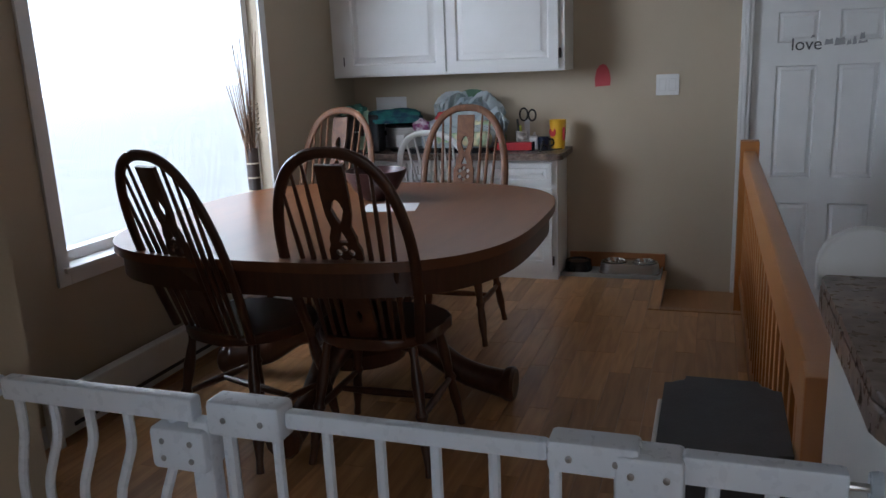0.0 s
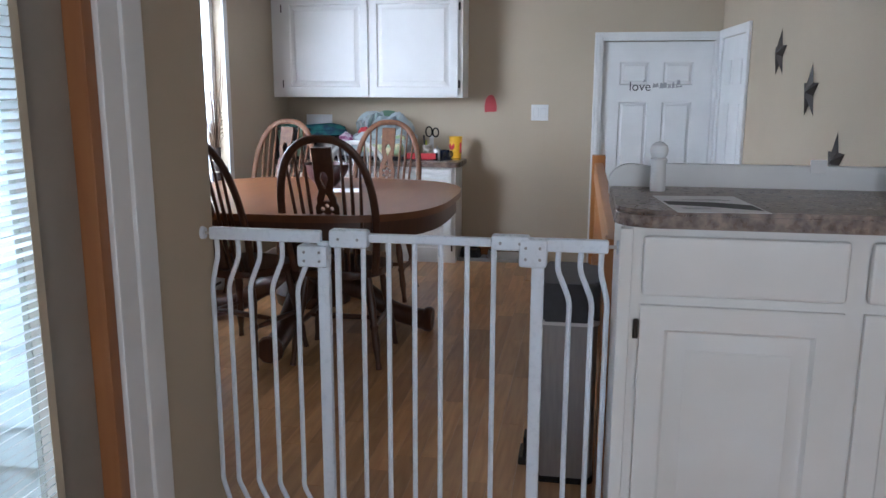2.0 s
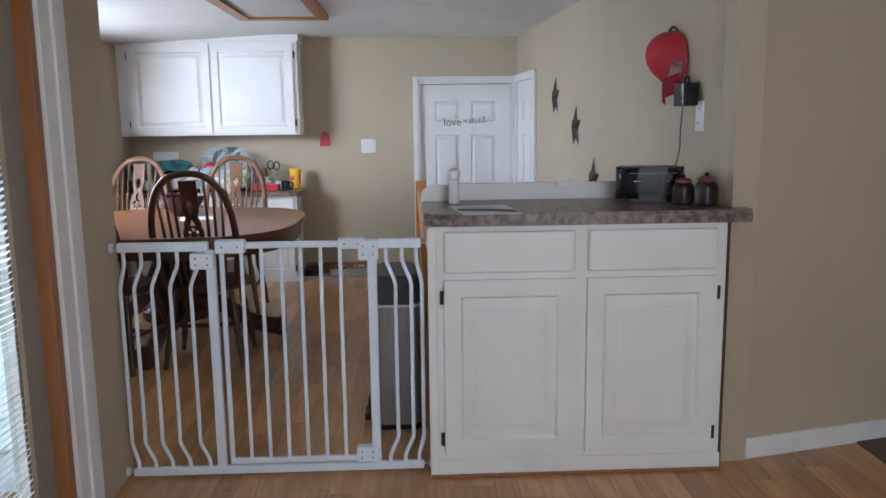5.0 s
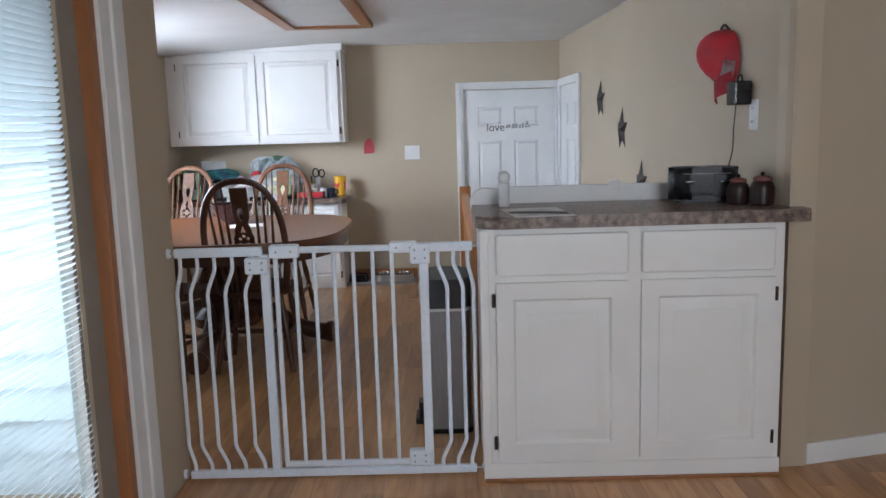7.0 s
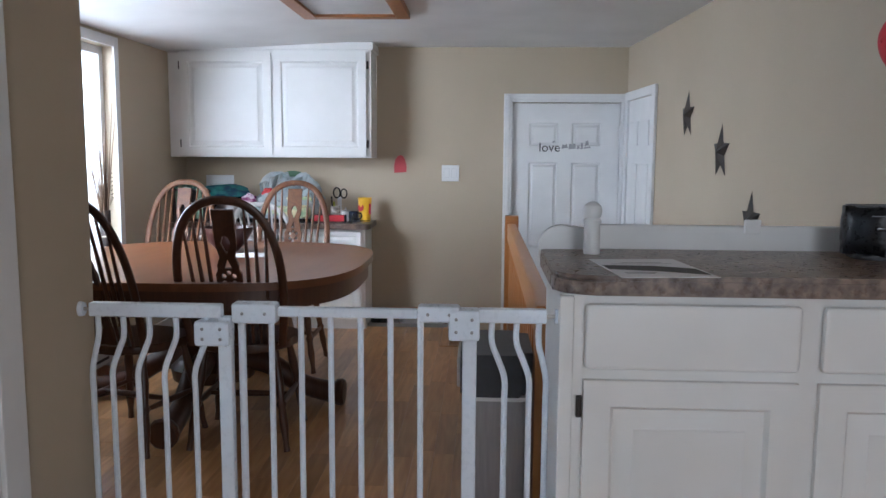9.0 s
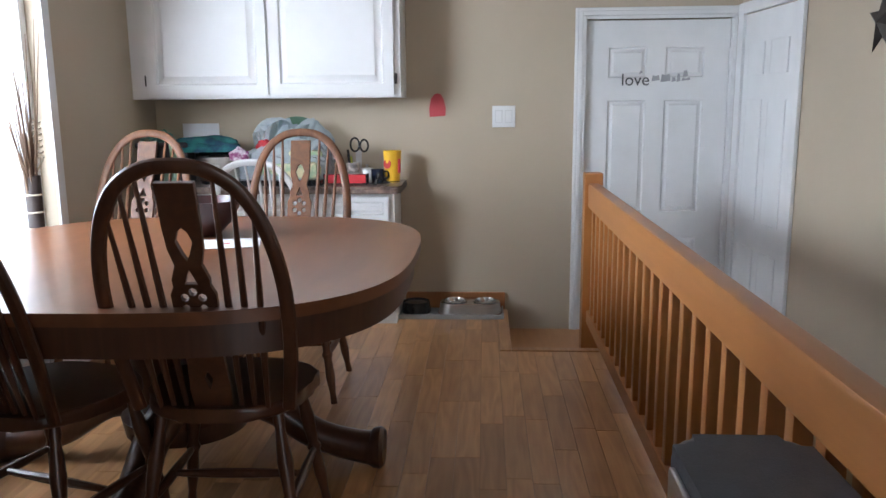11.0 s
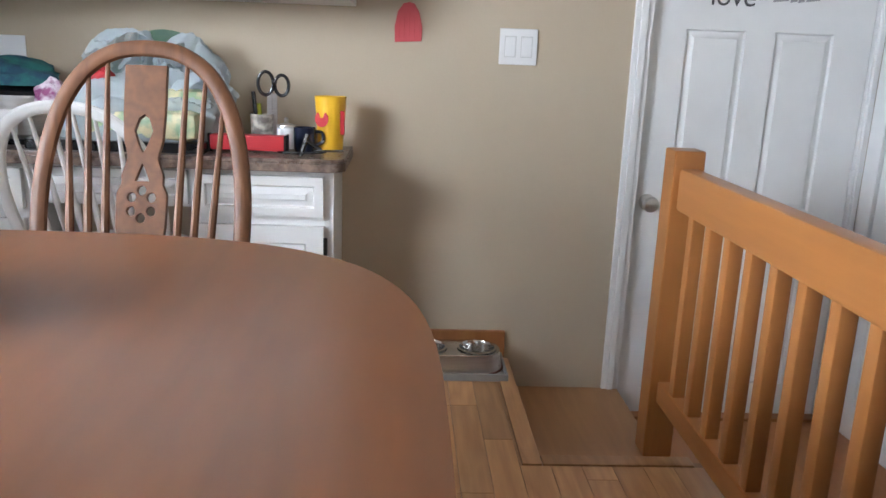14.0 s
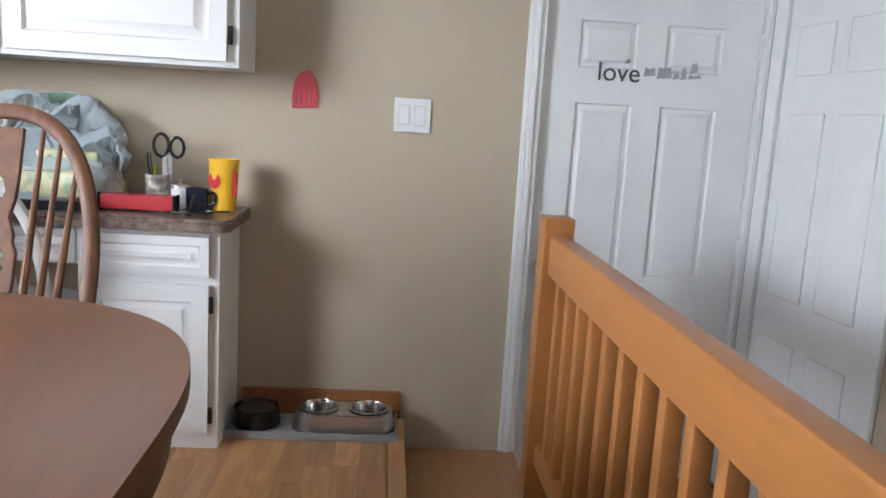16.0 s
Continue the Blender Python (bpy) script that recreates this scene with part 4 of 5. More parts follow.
part("hook", rod((0, 0.12, 0.0), (0, 0.12, 0.03), 0.006), BLACK_METAL, c)
PATCH = material("cap_white_patch", (0.55, 0.5, 0.48), 0.8, (0.3, 0.12, 0.12), 22, spread=0.3)
bm = bmesh.new()
rows_ = []
for i in range(5):
    a = 0.1 + 0.34 * i / 4
    rows_.append([bm.verts.new((0.098 * math.cos(a) * math.cos(t), 0.118 * math.cos(a) * math.sin(t) + 0.015 * math.sin(a), 0.006 + 0.143 * math.sin(a) ** 0.9)) for t in (radians(-150 + 10 * k) for k in range(13))])
for p, q in zip(rows_, rows_[1:]):
    for k in range(12):
        bm.faces.new((p[k], p[k + 1], q[k + 1], q[k]))
bmesh.ops.solidify(bm, geom=bm.faces[:], thickness=0.002)
part("patch", bm, PATCH, c, "worn white stitched patch")
part("button", lathe([(0.008, 0), (0.006, 0.004), (0.002, 0.006)], 10, m=Matrix.Translation((0, 0.015, 0.143))), RED, c)

o = thing("wall_outlet", "white wall outlet plate", "outlet")
o.matrix_world = on_star(0.365, 1.335, 0.0)
part("plate", box(-0.036, 0.036, -0.06, 0.06, 0.0, 0.007, 0.003), TRIM, o)
for y in (-0.026, 0.026):
    part("socket", box(-0.016, 0.016, y - 0.014, y + 0.014, 0.006, 0.009, 0.002), TRIM, o)
    for x in (-0.006, 0.006):
        part("slot", box(x - 0.001, x + 0.001, y - 0.005, y + 0.005, 0.0088, 0.0095), BLACK, o)
o = thing("power_adapter", "black power adapter with a thin cord", "adapter")
o.matrix_world = on_star(0.42, 1.42, 0.0)
part("body", box(-0.05, 0.04, -0.045, 0.05, 0.004, 0.075, 0.008), BLACK, o)
part("loop", tube(smooth_path([(-0.02, 0.05, 0.04), (-0.01, 0.07, 0.04), (0.015, 0.07, 0.04), (0.025, 0.05, 0.04)]), 0.004, 6), BLACK, o)
part("cord", tube(smooth_path([(-0.03, -0.045, 0.04), (-0.07, -0.14, 0.03), (-0.1, -0.23, 0.02), (-0.16, -0.32, 0.02), (-0.22, -0.42, 0.05), (-0.25, -0.5, 0.12)]), 0.0028, 6), GREY, o)

# ---- on the peninsula ----
grouped(sx=0.92, sy=0.8, sz=0.917)
PZ = 1.0905
ENAMEL = material("black_enamel", (0.008, 0.008, 0.009), 0.28, (0.012, 0.012, 0.013), 20)
ENAMEL.node_tree.nodes["Principled BSDF"].inputs["Specular IOR Level"].default_value = 0.22
t = thing("toaster", "glossy black four-slice toaster on the worktop", "toaster", at=(0.975, 0.42, PZ), turn=-6)
part("body", prism(rounded_rect(-0.145, 0.145, -0.1, 0.1, 0.085), 0.012, 0.15, 0.04), ENAMEL, t)
part("foot_plate", prism(rounded_rect(-0.12, 0.12, -0.08, 0.08, 0.04), 0.0, 0.014, 0.003), GREY, t)
part("chrome_band", box(-0.1, 0.1, -0.1015, -0.098, 0.124, 0.1265, 0.001), STEEL_DARK, t, "thin chrome trim line")
part("panel", box(0.03, 0.08, -0.1025, -0.098, 0.03, 0.118, 0.002), GREY, t)
for x in (-0.07, 0.07):
    for y in (-0.045, 0.045):
        part("slot", box(x - 0.055, x + 0.055, y - 0.012, y + 0.012, 0.147, 0.1515), GREY, t)
    part("lever", box(x - 0.02, x + 0.02, -0.12, -0.099, 0.085, 0.097, 0.003), BLACK, t)
WAX = material("dark_candle_glass", (0.02, 0.01, 0.009), 0.3, (0.03, 0.014, 0.012), 10)
WAX.node_tree.nodes["Principled BSDF"].inputs["Specular IOR Level"].default_value = 0.25
for x, y, s in ((1.065, 0.22, 0.92), (1.14, 0.15, 1.0)):
    j = thing("jar_candle", "dark jar candle with a reddish lid on the worktop", "candle", "jar candles", at=(x, y, PZ))
    part("jar", lathe([(0.04 * s, 0), (0.048 * s, 0.01), (0.05 * s, 0.07 * s), (0.042 * s, 0.09 * s), (0.034 * s, 0.1 * s)], 22), WAX, j)
    lid = part("lid", lathe([(0.037 * s, 0.1 * s), (0.037 * s, 0.112 * s), (0.02 * s, 0.12 * s)], 22), material("rusty_red_lid", (0.15, 0.045, 0.035), 0.55), j, "rusty red lid")
    part("knob", lathe([(0.006, 0.12 * s), (0.01, 0.128 * s), (0.004, 0.136 * s)], 12), WAX, lid)
s_ = thing("shaker", "white plastic shaker with a round cap on the worktop", "shaker", at=(0.12, 0.44, PZ))
part("body", lathe([(0.022, 0), (0.024, 0.006), (0.023, 0.085), (0.026, 0.094), (0.026, 0.1), (0.02, 0.105)], 24), TRIM, s_)
part("cap", lathe([(0.019, 0.105), (0.025, 0.112), (0.028, 0.127), (0.024, 0.142), (0.012, 0.152), (0.003, 0.154)], 24), TRIM, s_)
PAPER = material("printed_paper", (0.82, 0.82, 0.82), 0.7, (0.78, 0.78, 0.79), 5)
f = thing("flyer", "white printed flyer with a dark picture band", "paper", at=(0.23, 0.12, PZ), turn=6)
part("sheet", box(-0.118, 0.118, -0.19, 0.19, 0.0, 0.0012), PAPER, f)
part("picture", prism([(-0.112, -0.03), (0.01, -0.08), (0.112, -0.15), (0.112, -0.03), (0.02, 0.03), (-0.112, 0.05)], 0.0012, 0.0016), INK, f, "dark printed picture")
for k, (x0, x1, y) in enumerate(((-0.05, 0.06, 0.1), (-0.08, 0.08, 0.075), (-0.09, -0.01, -0.1), (-0.09, -0.02, -0.12))):
    part("text_bar", box(x0, x1, y - 0.004, y + 0.004, 0.0012, 0.0016), INK2, f)

# ---- far wall ----
grouped(x=-0.105, z=-0.068)
s_ = thing("light_switch", "white two-rocker light switch plate on the tan wall", "switch")
part("plate", box(-0.385, -0.255, FAR - 0.008, FAR - 0.0005, 1.135, 1.255, 0.003), TRIM, s_)
for x in (-0.348, -0.292):
    part("rocker", box(x - 0.018, x + 0.018, FAR - 0.012, FAR - 0.007, 1.162, 1.228, 0.003), TRIM, s_)
    part("gap", box(x - 0.02, x + 0.02, FAR - 0.0086, FAR - 0.0078, 1.16, 1.23), DIFF, s_)
PINK = material("red_foam", (0.55, 0.09, 0.1), 0.8, (0.48, 0.07, 0.08), 14, bump=0.4)
m_ = thing("red_cutout", "ribbed red mitten-shaped cutout stuck to the wall", "decoration")
shape = [(-0.046, 0.0), (0.044, 0.006), (0.046, 0.05), (0.034, 0.1), (0.018, 0.126), (0.0, 0.132), (-0.02, 0.126), (-0.038, 0.1), (-0.048, 0.05)]
part("shape", prism(shape, 0, 0.006, 0.002, m=Matrix.Translation((-0.695, FAR - 0.0005, 1.195)) @ Matrix.Rotation(radians(90), 4, "X")), PINK, m_)
for k in range(5):
    x = -0.729 + 0.017 * k
    part("rib", box(x - 0.0025, x + 0.0025, FAR - 0.0085, FAR - 0.006, 1.208, 1.263 + 0.015 * (2 - abs(k - 2)), 0.001), PINK, m_)

# ---- on the desk ----
BACK = 3.55
grouped(x=-0.0055, y=FAR - BACK, z=-0.077, sx=1.127, sz=1.1)
Z = 0.7705
YEL = material("yellow_plastic", (0.78, 0.45, 0.02), 0.35, (0.72, 0.4, 0.015), 6)
c = thing("plastic_cup", "tall yellow plastic cup with a red emblem", "cup", at=(-0.925, 3.4, Z))
part("body", lathe([(0.034, 0), (0.036, 0.003), (0.045, 0.155), (0.0465, 0.16), (0.043, 0.16), (0.033, 0.006), (0.002, 0.005)], 28), YEL, c)
part("emblem", lathe([(0.024, 0), (0.024, 0.0012), (0.016, 0.0014)], 20, m=Matrix.Translation((-0.022, -0.0335, 0.095)) @ Matrix.Rotation(radians(-33), 4, "Z") @ Matrix.Rotation(radians(88), 4, "X")), RED, c)
part("emblem_bar", box(0.03, 0.042, -0.03, -0.016, 0.05, 0.12, 0.001), RED, c)

c = thing("pen_cup", "clear cup holding black scissors, pens and tools", "cup", at=(-1.125, 3.42, Z))
CLEARP = material("patterned_cup", (0.62, 0.58, 0.5), 0.3, (0.2, 0.18, 0.16), 40, spread=0.2)
part("cup", lathe([(0.03, 0), (0.034, 0.1), (0.031, 0.1), (0.028, 0.006), (0.002, 0.005)], 20), CLEARP, c)
sc = part("scissors", tube(smooth_path([(0.012 + 0.022 * math.cos(a), 0.0, 0.19 + 0.034 * math.sin(a)) for a in (math.pi * 2 * k / 12 for k in range(13))], 2), 0.005, 8), BLACK, c, "black scissor handles")
part("loop", tube(smooth_path([(0.058 + 0.02 * math.cos(a), 0.002, 0.185 + 0.03 * math.sin(a)) for a in (math.pi * 2 * k / 12 for k in range(13))], 2), 0.005, 8), BLACK, sc)
part("blade", box(0.016, 0.03, -0.002, 0.002, 0.03, 0.165, 0.001), STEEL, sc)
part("blade", box(0.03, 0.044, 0.001, 0.004, 0.03, 0.16, 0.001), STEEL, sc)
GREEN_L = material("lime_plastic", (0.4, 0.42, 0.03), 0.4)
part("pen", rod((-0.01, 0, 0.02), (-0.024, 0, 0.165), 0.006), BLACK, c)
part("pen", rod((-0.005, 0.01, 0.02), (-0.012, 0.012, 0.13), 0.008), GREEN_L, c)
c = thing("white_jar", "small white jar with a metal lid knob", "jar", at=(-1.055, 3.42, Z))
part("body", lathe([(0.026, 0), (0.028, 0.01), (0.028, 0.06), (0.024, 0.064)], 22), TRIM, c)
part("lid", lathe([(0.029, 0.064), (0.028, 0.07), (0.006, 0.076), (0.007, 0.088), (0.002, 0.092)], 22), STEEL, c)
c = thing("dark_mug", "dark blue-black mug beside the white jar", "mug", at=(-0.995, 3.36, Z))
part("body", lathe([(0.028, 0), (0.031, 0.01), (0.032, 0.07), (0.029, 0.07), (0.026, 0.008), (0.002, 0.007)], 20), material("navy_glaze", (0.015, 0.02, 0.04), 0.2), c)
part("handle", tube(smooth_path([(0.03, 0, 0.058), (0.05, 0, 0.055), (0.052, 0, 0.03), (0.031, 0, 0.018)]), 0.005, 8), BLACK, c)
c = thing("red_box", "long flat red box with black ends", "box", at=(-1.14, 3.29, Z), turn=-2)
part("body", box(-0.105, 0.1, -0.025, 0.025, 0.006, 0.05, 0.005), RED, c)
part("end", box(-0.11, -0.104, -0.027, 0.027, 0.0, 0.053, 0.002), BLACK, c)
part("end", box(0.099, 0.106, -0.027, 0.027, 0.0, 0.053, 0.002), BLACK, c)
c = thing("cable_clutter", "coiled thin black cable lying on the desk", "cable", at=(-1.05, 3.24, Z))
part("coil", tube(smooth_path([(0.05 * math.cos(k * 0.9) * (1 - k * 0.03) + 0.012 * k, 0.02 * math.sin(k * 0.9), 0.004 + 0.0012 * k) for k in range(14)], 4), 0.003, 6), BLACK, c)
c = thing("clip_tool", "small black clamp tool standing on the desk", "tool", at=(-0.985, 3.24, Z), turn=25)
part("stem", rod((-0.01, 0, 0), (0.012, 0, 0.06), 0.007), BLACK, c)
part("arm", rod((0.005, 0, 0.045), (0.05, 0, 0.015), 0.006), BLACK, c)
c = thing("tissue_box", "green patterned tissue box", "box", at=(-1.29, 3.4, Z))
part("body", box(-0.08, 0.07, -0.06, 0.06, 0.0, 0.075, 0.004), material("green_pattern", (0.3, 0.4, 0.12), 0.6, (0.5, 0.42, 0.1), 26, spread=0.2), c)
part("teal_cloth", prism(oval(0.1, 0, 0.07, 0.03, 2.2, 20), 0.0, 0.035, 0.012), material("teal_cloth", (0.03, 0.2, 0.2), 0.85), c)


def lumpy(cx, cy, cz, a, b, h, seed, rough=0.2, freq=9.0, n1=44, n2=18):
    """A slumped heap with folds, flat underneath."""
    bm = bmesh.new()
    rows2 = []
    for i in range(n2):
        e = math.pi / 2 * (i / (n2 - 1))
        r = []
        for k in range(n1):
            t = 2 * math.pi * k / n1
            d = Vector((math.cos(e) * math.cos(t), math.cos(e) * math.sin(t), math.sin(e)))
            w = 1 + rough * noise.noise(d * freq * 0.3 + Vector((seed, 0, 0))) + rough * 0.5 * noise.noise(d * freq * 0.75 + Vector((0, seed, 0))) + rough * 0.16 * abs(noise.noise(d * freq * 1.6 + Vector((seed, seed, 0))))
            r.append(bm.verts.new((cx + a * d.x * w, cy + b * d.y * w, cz + h * max(0, d.z) ** 0.7 * (w if i else 0))))
        rows2.append(r)
    for p, q in zip(rows2, rows2[1:]):
        for k in range(n1):
            bm.faces.new((p[k], p[(k + 1) % n1], q[(k + 1) % n1], q[k]))
    bm.faces.new(rows2[0][::-1])
    bmesh.ops.remove_doubles(bm, verts=bm.verts, dist=0.0008)
    return bm


def draped(cx, cy, cz, a, b, h, seed, peaks, n1=96, n2=40):
    """A soft bag standing in loose folds: smooth body, drawn up into peaks, with creases that run down from them."""
    bm = bmesh.new()
    rows2 = []
    for i in range(n2):
        e = math.pi / 2 * i / (n2 - 1)
        r = []
        for k in range(n1):
            t = 2 * math.pi * k / n1
            d = Vector((math.cos(e) * math.cos(t), math.cos(e) * math.sin(t), math.sin(e)))
            w = 1 + 0.16 * noise.noise(d * 1.6 + Vector((seed, 0, 0)))
            q = d + 0.35 * Vector((noise.noise(d * 2 + Vector((0, 0, seed))), noise.noise(d * 2 + Vector((5, 0, seed))), 0))
            crease = (1 - abs(noise.noise(Vector((q.x * 3.2, q.y * 3.2, q.z * 1.3 + seed))) * 2.2)) ** 3
            fine = (1 - abs(noise.noise(Vector((q.x * 6 + q.z * 3, q.y * 6, q.z * 2.5 + seed * 2))) * 2.2)) ** 3
            w += 0.055 * max(0, crease) + 0.03 * max(0, fine)
            up = sum(pz * math.exp(-((d.x - px) ** 2 + (d.y - py) ** 2) / pw) for px, py, pz, pw in peaks)
            z = h * max(0, d.z) ** 0.62 * (w + up) if i else 0
            r.append(bm.verts.new((cx + a * d.x * w, cy + b * d.y * w, cz + z)))
        rows2.append(r)
    for p, q in zip(rows2, rows2[1:]):
        for k in range(n1):
            bm.faces.new((p[k], p[(k + 1) % n1], q[(k + 1) % n1], q[k]))
    bmesh.ops.remove_doubles(bm, verts=bm.verts, dist=0.0008)
    return bm


FILM = material("thin_white_plastic", (0.62, 0.68, 0.7), 0.3, (0.48, 0.56, 0.6), 9, bump=0.35, bump_scale=45, spread=0.4, alpha=0.6)
c = thing("plastic_bag", "crumpled translucent white shopping bag with packages in it", "bag")
part("bag", draped(-1.45, 3.355, Z + 0.02, 0.25, 0.13, 0.17, 3.1, ((-0.35, 0.0, 0.1, 0.3), (0.35, -0.1, 0.12, 0.2))), FILM, c)
def crumpled_sheet(cx, cy, cz, a, h, lean, seed, n1=46, n2=22):
    """Thin plastic gathered at the foot and falling over in creased folds."""
    bm = bmesh.new()
    rows2 = []
    for j in range(n2):
        v = j / (n2 - 1)
        r = []
        for k in range(n1):
            u = 2 * k / (n1 - 1) - 1
            p = Vector((u * 1.6 + seed, v * 1.3, seed * 0.7))
            soft = noise.noise(p)
            ridge = 1 - 2 * abs(noise.noise(p * 2.1 + Vector((0, 3, 0))))
            small = 1 - 2 * abs(noise.noise(p * 4.6 + Vector((u * 2, 0, 5))))
            arch = math.sin(min(1, v * 1.25) * math.pi / 2) - 0.55 * max(0, v - 0.7)
            x = cx + a * u * (0.75 + 0.35 * math.sin(v * 2.6)) + lean * v * v + 0.03 * soft
            y = cy - 0.09 * v * v + 0.03 * ridge + 0.012 * small + 0.03 * soft
            z = cz + h * arch * (1 - 0.45 * u * u) * (1 + 0.3 * soft) + 0.016 * ridge + 0.007 * small
            r.append(bm.verts.new((x, y, z)))
        rows2.append(r)
    for p, q in zip(rows2, rows2[1:]):
        for k in range(n1 - 1):
            bm.faces.new((p[k], p[k + 1], q[k + 1], q[k]))
    return bm


part("handle_flap", crumpled_sheet(-1.36, 3.41, Z + 0.11, 0.13, 0.2, -0.02, 2.3), FILM, c)
part("handle_flap", crumpled_sheet(-1.52, 3.4, Z + 0.12, 0.13, 0.2, 0.06, 6.1), FILM, c)
part("handle_flap", crumpled_sheet(-1.3, 3.36, Z + 0.08, 0.1, 0.13, 0.05, 9.4), FILM, c)
part("red_pack", lumpy(-1.54, 3.3, Z + 0.17, 0.04, 0.03, 0.05, 1.2, 0.15), RED, c, "red package showing through")
part("purple_print", lumpy(-1.66, 3.275, Z + 0.12, 0.05, 0.03, 0.06, 2.2, 0.2), material("purple_print", (0.25, 0.05, 0.16), 0.6, (0.7, 0.6, 0.66), 30, spread=0.15), c, "purple printed corner")
PACK = material("printed_green_pack", (0.34, 0.46, 0.27), 0.45, (0.72, 0.66, 0.4), 22, spread=0.16, bump=0.3, bump_scale=30)
part("green_pack", box(-0.15, 0.16, -0.06, 0.07, 0.0, 0.085, 0.03, m=Matrix.Translation((-1.42, 3.28, Z + 0.029)) @ Matrix.Rotation(radians(-4), 4, "Z")), PACK, c, "pale green and yellow printed package")
part("teal_pack", box(-0.08, 0.09, -0.05, 0.05, 0.0, 0.06, 0.02, m=Matrix.Translation((-1.35, 3.32, Z + 0.11)) @ Matrix.Rotation(radians(12), 4, "Z")), PACK, c, "pale green and yellow printed package")
c = thing("green_plate", "dark green round plate leaning on the wall", "plate")
part("plate", lathe([(0.02, 0), (0.11, 0.004), (0.15, 0.016), (0.153, 0.02), (0.148, 0.02), (0.1, 0.009), (0.01, 0.006)], 36, m=Matrix.Translation((-1.42, BACK - 0.05, Z + 0.18)) @ Matrix.Rotation(radians(78), 4, "X")), material("dark_green_glaze", (0.03, 0.1, 0.06), 0.3, (0.1, 0.2, 0.1), 10), c)
part("foot", box(-1.47, -1.35, BACK - 0.075, BACK - 0.02, Z, Z + 0.045, 0.003), BLACK, c)
c = thing("slow_cooker", "brushed steel slow cooker with black lid and rim", "slow cooker", at=(-1.78, 3.38, Z))
part("body", lathe([(0.095, 0.015), (0.115, 0.03), (0.12, 0.13), (0.118, 0.14)], 32), STEEL, c)
part("base", lathe([(0.1, 0), (0.105, 0.016)], 32), BLACK, c)
part("rim", lathe([(0.124, 0.138), (0.126, 0.15), (0.11, 0.156), (0.06, 0.175), (0.01, 0.18)], 32), BLACK, c)
part("handle", box(-0.15, -0.115, -0.03, 0.03, 0.09, 0.115, 0.006), BLACK, c)
part("control_plate", box(-0.025, 0.025, -0.126, -0.116, 0.03, 0.1, 0.003), TRIM, c)
BAG = material("black_bag_cloth", (0.025, 0.022, 0.024), 0.85, (0.04, 0.036, 0.04), 30, bump=0.5, bump_scale=220)
MINT = material("mint_strap", (0.3, 0.45, 0.33), 0.7, (0.26, 0.4, 0.29), 30)
c = thing("lunch_bag", "black cloth bag with mint green straps", "bag", at=(-2.03, 3.3, Z), turn=3)
part("body", box(-0.125, 0.125, -0.07, 0.07, 0.0, 0.2, 0.018), BAG, c)
part("top_flap", box(-0.13, 0.13, -0.075, 0.075, 0.185, 0.215, 0.012), BAG, c)
part("strap", tube(smooth_path([(0.06, -0.072, 0.0), (0.06, -0.074, 0.1), (0.055, -0.078, 0.2), (0.05, -0.04, 0.235)]), 0.016, 8, flat=0.25), MINT, c, "mint green strap")
part("strap", tube(smooth_path([(-0.08, -0.072, 0.1), (-0.085, -0.076, 0.19), (-0.07, -0.04, 0.23)]), 0.014, 8, flat=0.25), MINT, c, "mint green strap")
part("patch", lumpy(0.035, -0.072, 0.02, 0.03, 0.006, 0.07, 6.1, 0.2), MINT, c)
part("eyelet", lathe([(0.006, 0), (0.004, 0.003)], 10, m=Matrix.Translation((-0.015, -0.07, 0.12)) @ Matrix.Rotation(radians(90), 4, "X")), TRIM, c)
part("eyelet", lathe([(0.006, 0), (0.004, 0.003)], 10, m=Matrix.Translation((0.003, -0.07, 0.12)) @ Matrix.Rotation(radians(90), 4, "X")), TRIM, c)
TEAL = material("teal_towel", (0.03, 0.16, 0.15), 0.95, (0.02, 0.06, 0.1), 16, bump=0.8, bump_scale=120, spread=0.2)
c = thing("towel_pile", "crumpled teal and blue patterned towel heaped over the cooker and bag", "towel")
part("towel", lumpy(-1.87, 3.36, Z + 0.165, 0.21, 0.13, 0.075, 2.7, 0.25, 5), TEAL, c)
part("fold", lumpy(-2.08, 3.33, Z + 0.19, 0.09, 0.08, 0.075, 7.7, 0.25), material("mint_towel", (0.1, 0.3, 0.25), 0.95, (0.07, 0.22, 0.19), 20, bump=0.8, bump_scale=120), c, "mint green fold")
c = thing("white_sheet", "white card leaning against the wall", "card")
part("sheet", box(-2.02, -1.83, BACK - 0.012, BACK - 0.008, Z, Z + 0.3, 0.001), PAPER, c)
c = thing("black_tray", "flat black tray under the shopping bag", "tray")
part("tray", prism(rounded_rect(-1.72, -1.25, 3.2, 3.42, 0.012), Z, Z + 0.028, 0.003), BLACK, c)

# ---- on the table ----
grouped()
c = thing("wooden_bowl", "dark wooden bowl on the table", "bowl", at=(-1.55, 2.38, 0.7412))
part("bowl", lathe([(0.05, 0), (0.06, 0.008), (0.1, 0.05), (0.13, 0.105), (0.138, 0.13), (0.13, 0.13), (0.12, 0.1), (0.09, 0.055), (0.03, 0.02), (0.002, 0.018)], 36), material("dark_red_wood", (0.06, 0.02, 0.018), 0.3, (0.035, 0.012, 0.01), 8, (1, 1, 3)), c)
c = thing("paper_sheet", "white sheet of paper lying on the table", "paper", at=(-1.41, 2.2, 0.7412), turn=14)
part("sheet", box(-0.11, 0.11, -0.09, 0.09, 0.0, 0.001), PAPER, c)
part("red_mark", lathe([(0.013, 0.001), (0.01, 0.0015)], 16), RED, c)

